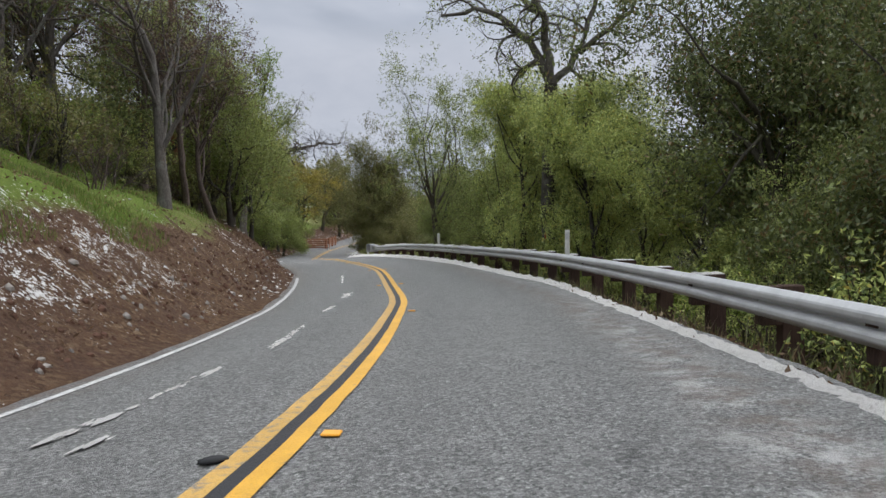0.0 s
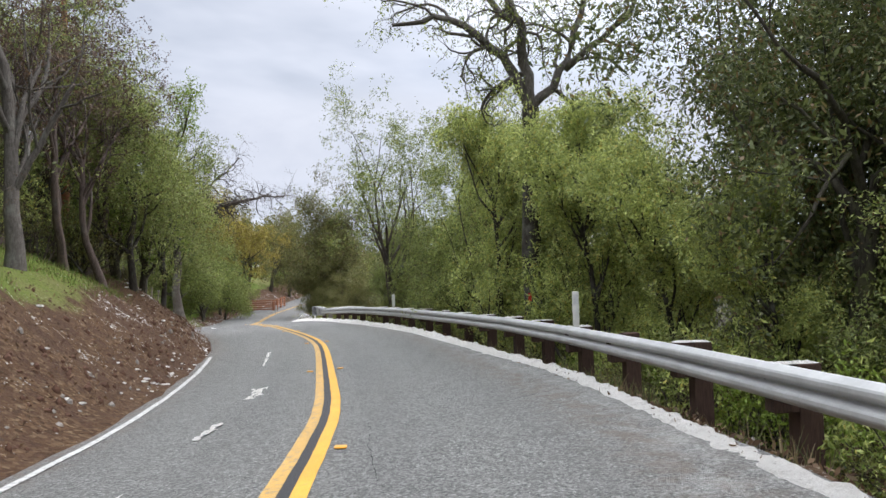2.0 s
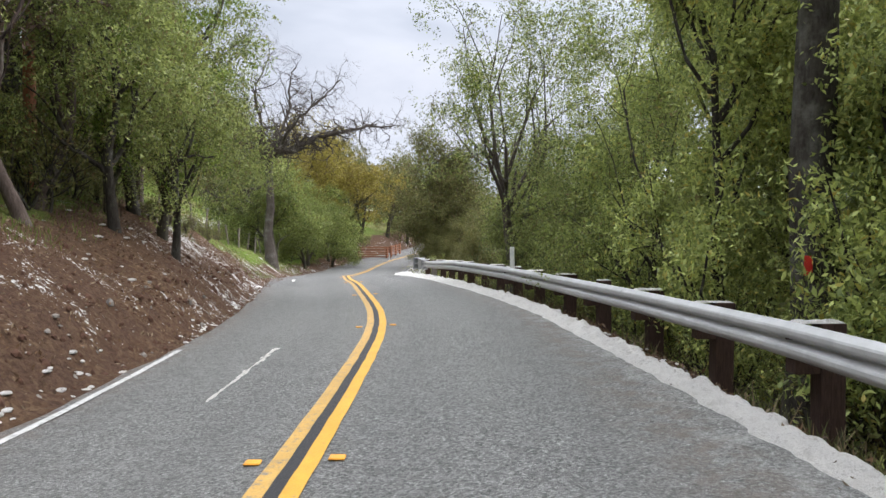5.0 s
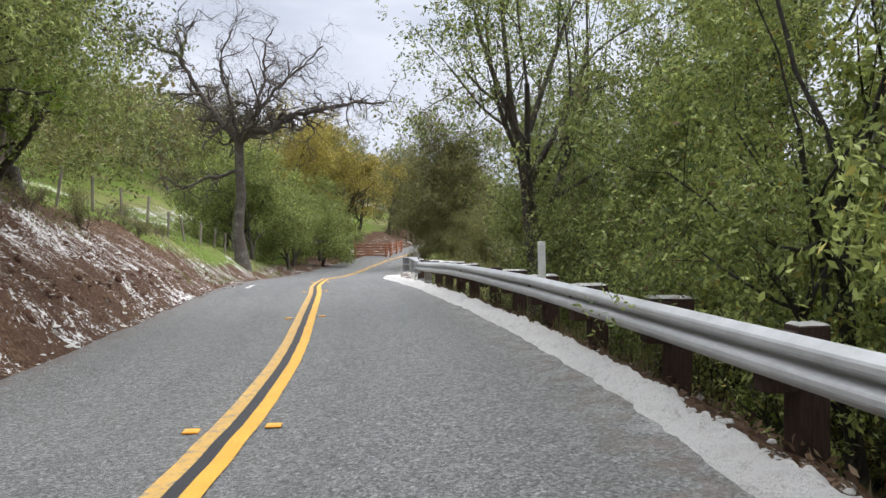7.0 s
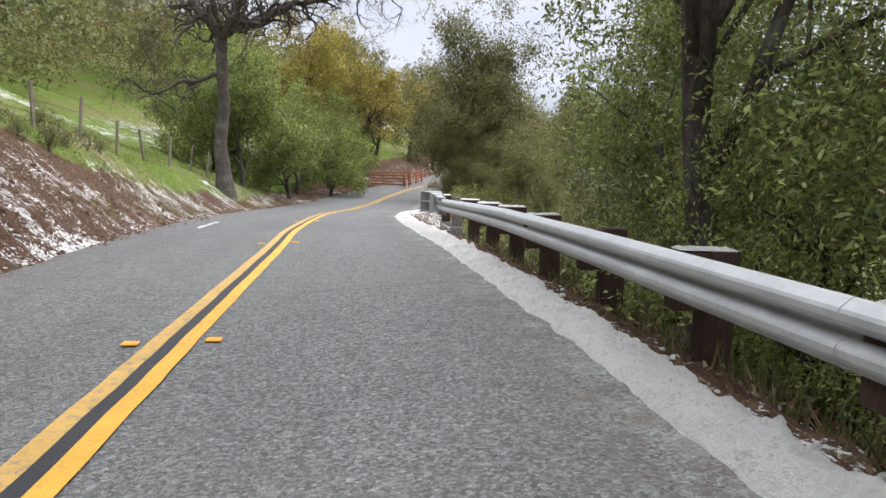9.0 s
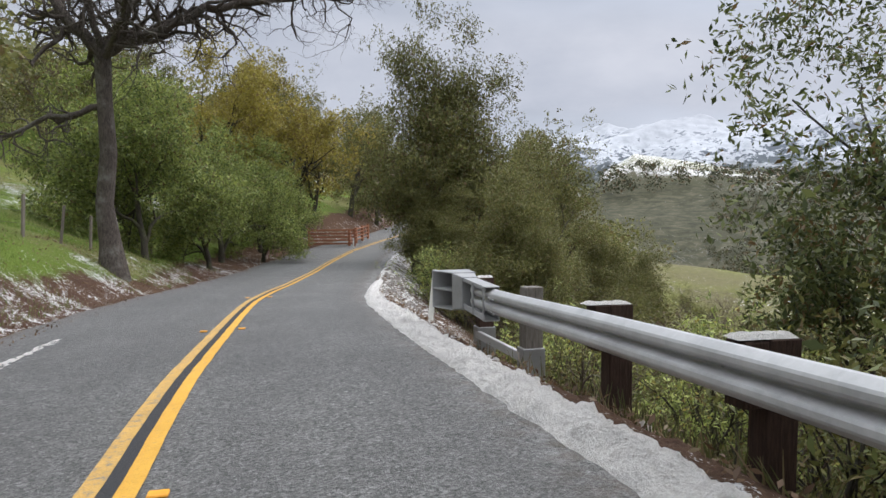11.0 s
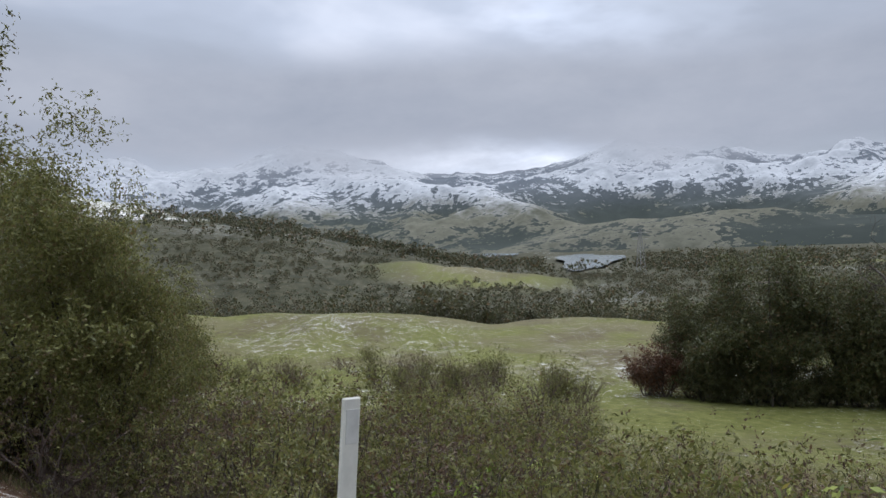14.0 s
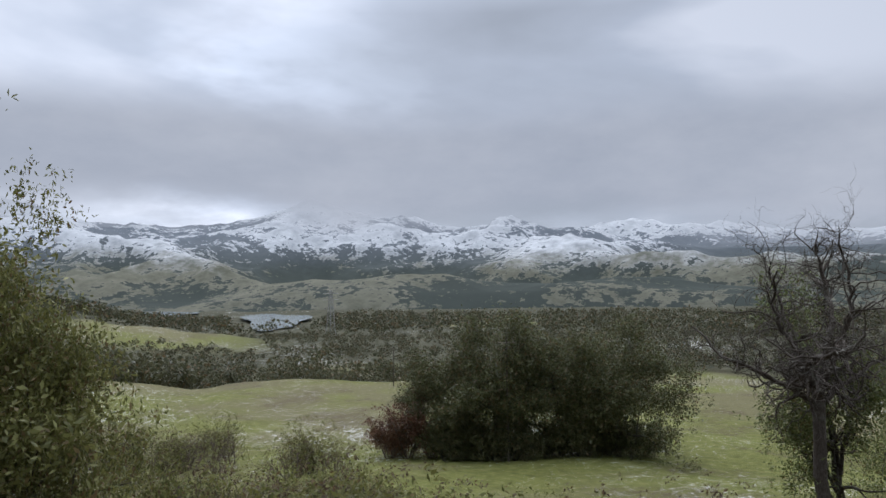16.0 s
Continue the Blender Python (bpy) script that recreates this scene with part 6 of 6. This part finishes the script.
# ---- fences and the gate ----
def build_fences():
    fence = tagged(new("wire_fence"), "old wire fence with thin leaning posts across the slope", "fence")
    rng = random.Random(3)
    bm = bmesh.new(); box_bm(bm, 0.08, 0.08, 1.35, None, 0.01)
    me = bm_mesh("fence_post", bm, GREYWOOD)
    tops = []
    for i in range(20):
        t = i / 19
        x, y = -14.9 - 17.9 * t, 22.7 + 44.1 * t
        z = float(ground_z(x, y))
        part("fence_post", me, fence, "", pose(x, y, z - 0.2, rng.uniform(-8, 8), rng.uniform(-8, 8), rng.uniform(0, 90)))
        tops.append(np.array([x, y, z]))
    for h in (0.35, 0.7, 1.05):
        pts = [p + np.array([0, 0, h + rng.uniform(-0.03, 0.03)]) for p in tops]
        part("wire", tubes_mesh("wire", [(pts, np.full(len(pts), 0.006))], WIRE, 3), fence)
    gate = tagged(new("timber_gate"), "red-brown timber rail gate beside the road", "gate")
    a, b = np.array([-30.2, 75.4]), np.array([-27.2, 76.6])
    ang = math.degrees(math.atan2(b[1] - a[1], b[0] - a[0]))
    L = float(np.hypot(*(b - a)))
    z0 = float(ground_z(*b)) + 0.05
    bm = bmesh.new(); box_bm(bm, 0.16, 0.16, 1.45, None, 0.01)
    pm = bm_mesh("gate_post", bm, REDWOOD)
    for q in (a, b):
        part("gate_post", pm, gate, "", pose(q[0], q[1], float(ground_z(*q)) - 0.15, 0, 0, ang))
    bm = bmesh.new(); box_bm(bm, L, 0.05, 0.13, None, 0.006)
    rm = bm_mesh("gate_rail", bm, REDWOOD)
    mid = (a + b) / 2
    for k in range(5):
        part("gate_rail", rm, gate, "", pose(mid[0], mid[1], z0 + 0.12 + 0.24 * k, 0, 0, ang))
    rails = tagged(new("rail_fence"), "red-brown timber rail fence running uphill from the gate", "fence")
    c = np.array([-28.6, 84.0])
    for i in range(4):
        q = b + (c - b) * i / 3 + np.array([-0.4, 0])
        part("fence_post", pm, rails, "", pose(q[0], q[1], float(ground_z(*q)) - 0.2, 0, 0, 90))
    for k in range(4):
        pts = [np.array([*(b + (c - b) * t + np.array([-0.4, 0])), float(ground_z(*(b + (c - b) * t + np.array([-0.4, 0])))) + 0.3 + 0.27 * k]) for t in np.linspace(0, 1, 4)]
        part("fence_rail", tubes_mesh("fence_rail", [(pts, np.full(4, 0.055))], REDWOOD, 6), rails)


build_fences()


# ---- the valley and the mountains ----
def polar(az, r):
    a = math.radians(az)
    return HUB[0] + r * math.sin(a), HUB[1] + r * math.cos(a)


def build_far():
    # mountains: long spurs that run down towards the valley floor
    az = np.radians(np.linspace(-9, 118, 860)); r = np.concatenate([np.linspace(1750, 3300, 130), np.linspace(3330, 4500, 24)])
    A, R = np.meshgrid(az, r, indexing="ij")
    X, Y = HUB[0] + R * np.sin(A), HUB[1] + R * np.cos(A)
    deg = np.degrees(A)
    crest = np.interp(deg, [-22, -4, 8, 14, 20, 27, 33, 40, 48, 56, 66, 80, 118], [310, 335, 365, 395, 420, 425, 410, 385, 365, 345, 325, 305, 300])
    u = np.clip((R - 1900) / 1250, 0, 1)

    def ridges(scale, octaves, seed, gain=2.0):
        """Branching ridges and gullies, about 0 to 1."""
        q = np.stack([X.ravel() / scale + seed, Y.ravel() / scale - seed], -1).tolist()
        v = np.array([noise.ridged_multi_fractal((a, b, seed), 0.95, 2.1, octaves, 1.0, gain) for a, b in q])
        lo, hi = np.percentile(v, (1, 99))
        return np.clip((v - lo) / (hi - lo), 0, 1.2).reshape(X.shape)
    s1, s2 = ridges(1150.0, 3, 3.0), ridges(430.0, 3, 8.0)
    prof = np.clip(3.2 * u * (1.30 - u), 0, 1)
    Z = -28 + crest * (0.62 * u + 0.38 * u * u) + prof * (165 * (s1 - np.median(s1)) + 46 * (s2 - np.median(s2)))
    foot = np.clip(1 - np.abs(deg - 58) / 26, 0, 1) ** 0.5 * np.clip(1 - np.abs(R - 2030) / 260, 0, 1) ** 0.8 * (40 + 70 * s1 + 34 * s2)
    Z = -28 + (Z + 28) * np.clip((deg + 9) / 4, 0, 1)
    Z = np.maximum(Z, -28 + foot) - np.clip(1 - (R - 1750) / 120, 0, 1) * 20
    gully = 0.42 * (np.median(s1) - s1) + 0.30 * (np.median(s2) - s2) + 0.045 - 0.10 * np.clip((Z - 120) / 200, 0, 1)
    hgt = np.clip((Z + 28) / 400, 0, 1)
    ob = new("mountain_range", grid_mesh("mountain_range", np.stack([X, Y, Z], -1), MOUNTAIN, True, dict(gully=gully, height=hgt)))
    tagged(ob, "snow-dusted mountain range with dark wooded gullies", "mountains", kind="structure")
    # low cloud on the summits
    k = Mat("low_cloud", 1.0)
    hz = k.attr("lift")
    n = k.noise(0.0019, 6, 0.6, k.stretch(k.pos, 1, 1, 2.2))
    al = k.step(k.math("ADD", hz, k.math("MULTIPLY", k.math("SUBTRACT", n, 0.5), 0.55)), -0.03, 0.30)
    al = k.math("MULTIPLY", al, k.step(hz, 1.0, 0.62))
    em = k.n.new("ShaderNodeEmission")
    k.l.new(k.ramp(n, (0.3, (0.47, 0.51, 0.575)), (0.7, (0.62, 0.65, 0.70))), em.inputs[0])
    tr = k.n.new("ShaderNodeBsdfTransparent")
    mx = k.n.new("ShaderNodeMixShader")
    k.l.new(al, mx.inputs[0]); k.l.new(tr.outputs[0], mx.inputs[1]); k.l.new(em.outputs[0], mx.inputs[2])
    k.l.new(mx.outputs[0], k.n["Material Output"].inputs[0])
    az = np.radians(np.linspace(-100, 150, 200)); t = np.linspace(0, 1, 14)
    A, T = np.meshgrid(az, t, indexing="ij")
    lo, hi = np.interp(np.degrees(A), [0, 30, 55, 75], [145.0, 155.0, 122.0, 100.0]), 520.0
    Rr = 1720 + 40 * np.sin(A * 9)
    P = np.stack([HUB[0] + Rr * np.sin(A), HUB[1] + Rr * np.cos(A), lo + (hi - lo) * T], -1)
    ob = new("low_cloud", grid_mesh("low_cloud", P, k.m, True, dict(lift=T)))
    ob.visible_shadow = False
    tagged(ob, "grey cloud hanging low over the mountain tops", "cloud", kind="structure")
    # lake
    rng = np.random.default_rng(51)
    kw = Mat("lake_water", 0.12, spec=0.5)
    kw.color((0.30, 0.34, 0.38))
    for j, (a0, r0, wa, wr) in enumerate(((39.2, 960, 2.4, 320), (31.7, 1450, 1.8, 250))):
        th = np.linspace(0, 6.283, 40, endpoint=False)
        rr = 1 + 0.16 * np.sin(3 * th + 1) + 0.1 * np.sin(5 * th)
        pts = [(*polar(a0 + wa * q * math.cos(x), r0 + wr * q * math.sin(x)), -25.5) for x, q in zip(th, rr)]
        ob = new("reservoir", mesh_from("reservoir", pts, [list(range(40))], kw.m))
        tagged(ob, "pale grey reservoir on the valley floor", "lake", kind="structure")
    # valley track
    th = np.linspace(0, 1, 24)
    c = np.array([polar(45.5 + 8.5 * t, 760 + 120 * t + 60 * math.sin(t * 5)) for t in th])
    P = np.stack([np.concatenate([c + o, ground_z(c[:, 0] + o, c[:, 1] + o)[:, None] + 1.2], 1) for o in (0.0, 9.0)], 1)
    tagged(new("valley_road", grid_mesh("valley_road", P, plain("pale_gravel", (0.36, 0.35, 0.33), 0.9))), "pale gravel road winding along the valley floor", "road", kind="structure")

    # woods: many small trees as clumps of leaves
    def woods(name, spots, label, mat, card, per, trunks=True):
        V = []
        Tq = []
        for x, y, h in spots:
            z = float(ground_z(x, y))
            n = int(per * rng.uniform(0.7, 1.3))
            lobes = rng.integers(3, 6)
            lc = np.stack([rng.normal(0, 0.30, lobes) * h, rng.normal(0, 0.30, lobes) * h, rng.uniform(0.35, 0.78, lobes) * h], -1)
            d = rng.normal(0, 1, (n, 3)); d /= np.linalg.norm(d, axis=1, keepdims=True)
            p = lc[rng.integers(0, lobes, n)] + d * (h * 0.27 * rng.uniform(0.6, 1.05, (n, 1))) * [1, 1, 0.8]
            p[:, 2] = np.maximum(p[:, 2], 0.04 * h)
            p = p + [x, y, z]
            a = rng.normal(0, 1, (n, 3)); a /= np.linalg.norm(a, axis=1, keepdims=True)
            b = np.cross(a, rng.normal(0, 1, (n, 3))); b /= np.linalg.norm(b, axis=1, keepdims=True)
            s = card * h * rng.uniform(0.5, 1.3, (n, 1))
            V.append(np.stack([p - a * s, p + b * s * 0.6, p + a * s, p - b * s * 0.6], 1))
        tagged(new(name, quads(name, np.concatenate(V), mat)), label, "woods", kind="stuff")
    near, mid, hill = [], [], []
    for _ in range(420):
        a, rr = rng.uniform(8, 62), rng.normal(205, 16)
        if 58 < a or (33 < a < 37 and rr < 205):
            continue
        x, y = polar(a, rr); near.append((x, y, rng.uniform(3.5, 8.5) * (1.3 if 24 < a < 34 else 1)))
    for _ in range(2600):
        a, rr = rng.uniform(6, 90), rng.uniform(230, 520)
        if abs(a - 30.5) < 7.5 and abs(rr - 420) < 62:
            continue
        if abs(a - 45) < 8 and abs(rr - 290) < 30:
            continue
        if abs(a - 70) < 7 and abs(rr - 230) < 45:
            continue
        x, y = polar(a, rr); mid.append((x, y, rng.uniform(2.5, 7.5)))
    for _ in range(2800):
        a, rr = rng.uniform(-4, 95), rng.uniform(520, 1050)
        if ((a - 3) / 8.5) ** 2 + ((rr - 880) / 270) ** 2 < 1 or abs(a - 39.2) < 3.6 and rr > 560 or ((a - 56) / 6) ** 2 + ((rr - 760) / 70) ** 2 < 1:
            continue
        x, y = polar(a, rr); hill.append((x, y, rng.uniform(6, 14)))
    left = []
    for _ in range(260):
        x, y = rng.uniform(-110, -48), rng.uniform(20, 190)
        left.append((x, y, rng.uniform(6, 11)))
    crest = [(rng.uniform(-66, -45), rng.uniform(42, 90), rng.uniform(4.5, 8)) for _ in range(60)]
    for _ in range(90):
        a, rr = rng.uniform(-16, 2), rng.uniform(85, 170)
        x, y = polar(a, rr)
        left.append((x, y, rng.uniform(7, 11)))
    woods("woodland", near, "dark oak woodland behind the meadow crest", LEAF_FAR, 0.055, 200)
    woods("woodland", mid, "oak scrub over the valley hills", LEAF_FAR, 0.062, 130)
    woods("woodland", hill, "scattered trees on far valley hills", LEAF_FAR, 0.085, 70)
    woods("woodland", left, "brown and olive woods on the upper hillside", LEAF_OLIVE, 0.035, 260)
    woods("woodland", crest, "olive and brown trees along the crest of the pasture", LEAF_OLIVE, 0.020, 800)
    # pylon
    x, y = polar(43.2, 560)
    z = float(ground_z(x, y))
    tower = tagged(new("pylon"), "thin steel lattice power pylon in the valley", "pylon")
    H, strands = 34.0, []
    for sx, sy in ((1, 1), (1, -1), (-1, 1), (-1, -1)):
        strands.append(([np.array([x + sx * 2.6, y + sy * 2.6, z - 0.5]), np.array([x + sx * 0.6, y + sy * 0.6, z + H])], [0.26, 0.18]))
    part("legs", tubes_mesh("legs", strands, STEEL_DULL, 4), tower)
    strands = []
    for q in range(9):
        h0, h1 = H * q / 9, H * (q + 1) / 9
        w0, w1 = 2.6 - 2.0 * q / 9, 2.6 - 2.0 * (q + 1) / 9
        for s in (1, -1):
            strands.append(([np.array([x - s * w0, y - w0, z + h0]), np.array([x + s * w1, y - w1, z + h1])], [0.12, 0.12]))
            strands.append(([np.array([x - s * w0, y + w0, z + h0]), np.array([x + s * w1, y + w1, z + h1])], [0.12, 0.12]))
    part("bracing", tubes_mesh("bracing", strands, STEEL_DULL, 3), tower)
    for h in (0.78, 0.92):
        part("cross_arm", tubes_mesh("cross_arm", [([np.array([x - 5, y + 3, z + H * h]), np.array([x + 5, y - 3, z + H * h])], [0.14, 0.14])], STEEL_DULL, 4), tower)
    # utility pole in front of the meadow oaks
    for px, py, hh in ((97.5, 144.2, 8.0), (47.3, 84.8, 12.5)):
        pz = float(ground_z(px, py))
        pole = tagged(new("utility_pole"), "slim brown timber utility pole in the meadow", "utility pole", "utility poles")
        part("pole", tubes_mesh("pole", [([np.array([px, py, pz - 0.5]), np.array([px, py, pz + hh])], [0.11, 0.08])], BARK_OAK, 8), pole)
        part("cross_arm", tubes_mesh("cross_arm", [([np.array([px - 0.8, py + 0.5, pz + hh * 0.95]), np.array([px + 0.8, py - 0.5, pz + hh * 0.95])], [0.06, 0.06])], GREYWOOD, 4), pole)


build_far()


def build_roadside_pole():
    """A power pole that rises out of the wood above the first bank."""
    x, y, arm = -12.1, 18.9, 10.3
    z = float(ground_z(x, y))
    pole = tagged(new("utility_pole"), "tall reddish-brown timber utility pole above the trees", "utility pole", "utility poles")
    part("pole", tubes_mesh("pole", [([np.array([x, y, z - 0.5]), np.array([x, y, arm + 0.7])], [0.14, 0.10])], REDWOOD, 10), pole)
    bm = bmesh.new(); box_bm(bm, 2.6, 0.11, 0.14, None, 0.01)
    part("cross_arm", bm_mesh("cross_arm", bm, GREYWOOD), pole, "", pose(x, y - 0.15, arm - 0.07, 0, 0, -8))
    bm = bmesh.new()
    bmesh.ops.create_cone(bm, cap_ends=True, segments=10, radius1=0.07, radius2=0.05, depth=0.2, matrix=Matrix.Translation((0, 0, 0.1)))
    me = bm_mesh("insulator", bm, STEEL_DULL)
    for dx in (-1.15, -0.6, 0.6, 1.15):
        part("insulator", me, pole, "", Matrix.Translation((x + dx, y - 0.15 - 0.14 * dx, arm + 0.06)))


def build_scrap():
    q = (2.04, -3.84, float(road_z(-3.84, -0.2)) + 0.004)
    ob = tagged(new("rubber_scrap", lump_mesh("rubber_scrap", 0.16, 0.09, 0.03, plain("black_rubber", (0.02, 0.02, 0.021), 0.7), 9)), "small black scrap of tyre rubber on the road", "scrap")
    ob.matrix_basis = pose(*q, 0, 0, 35)


build_roadside_pole()
build_scrap()
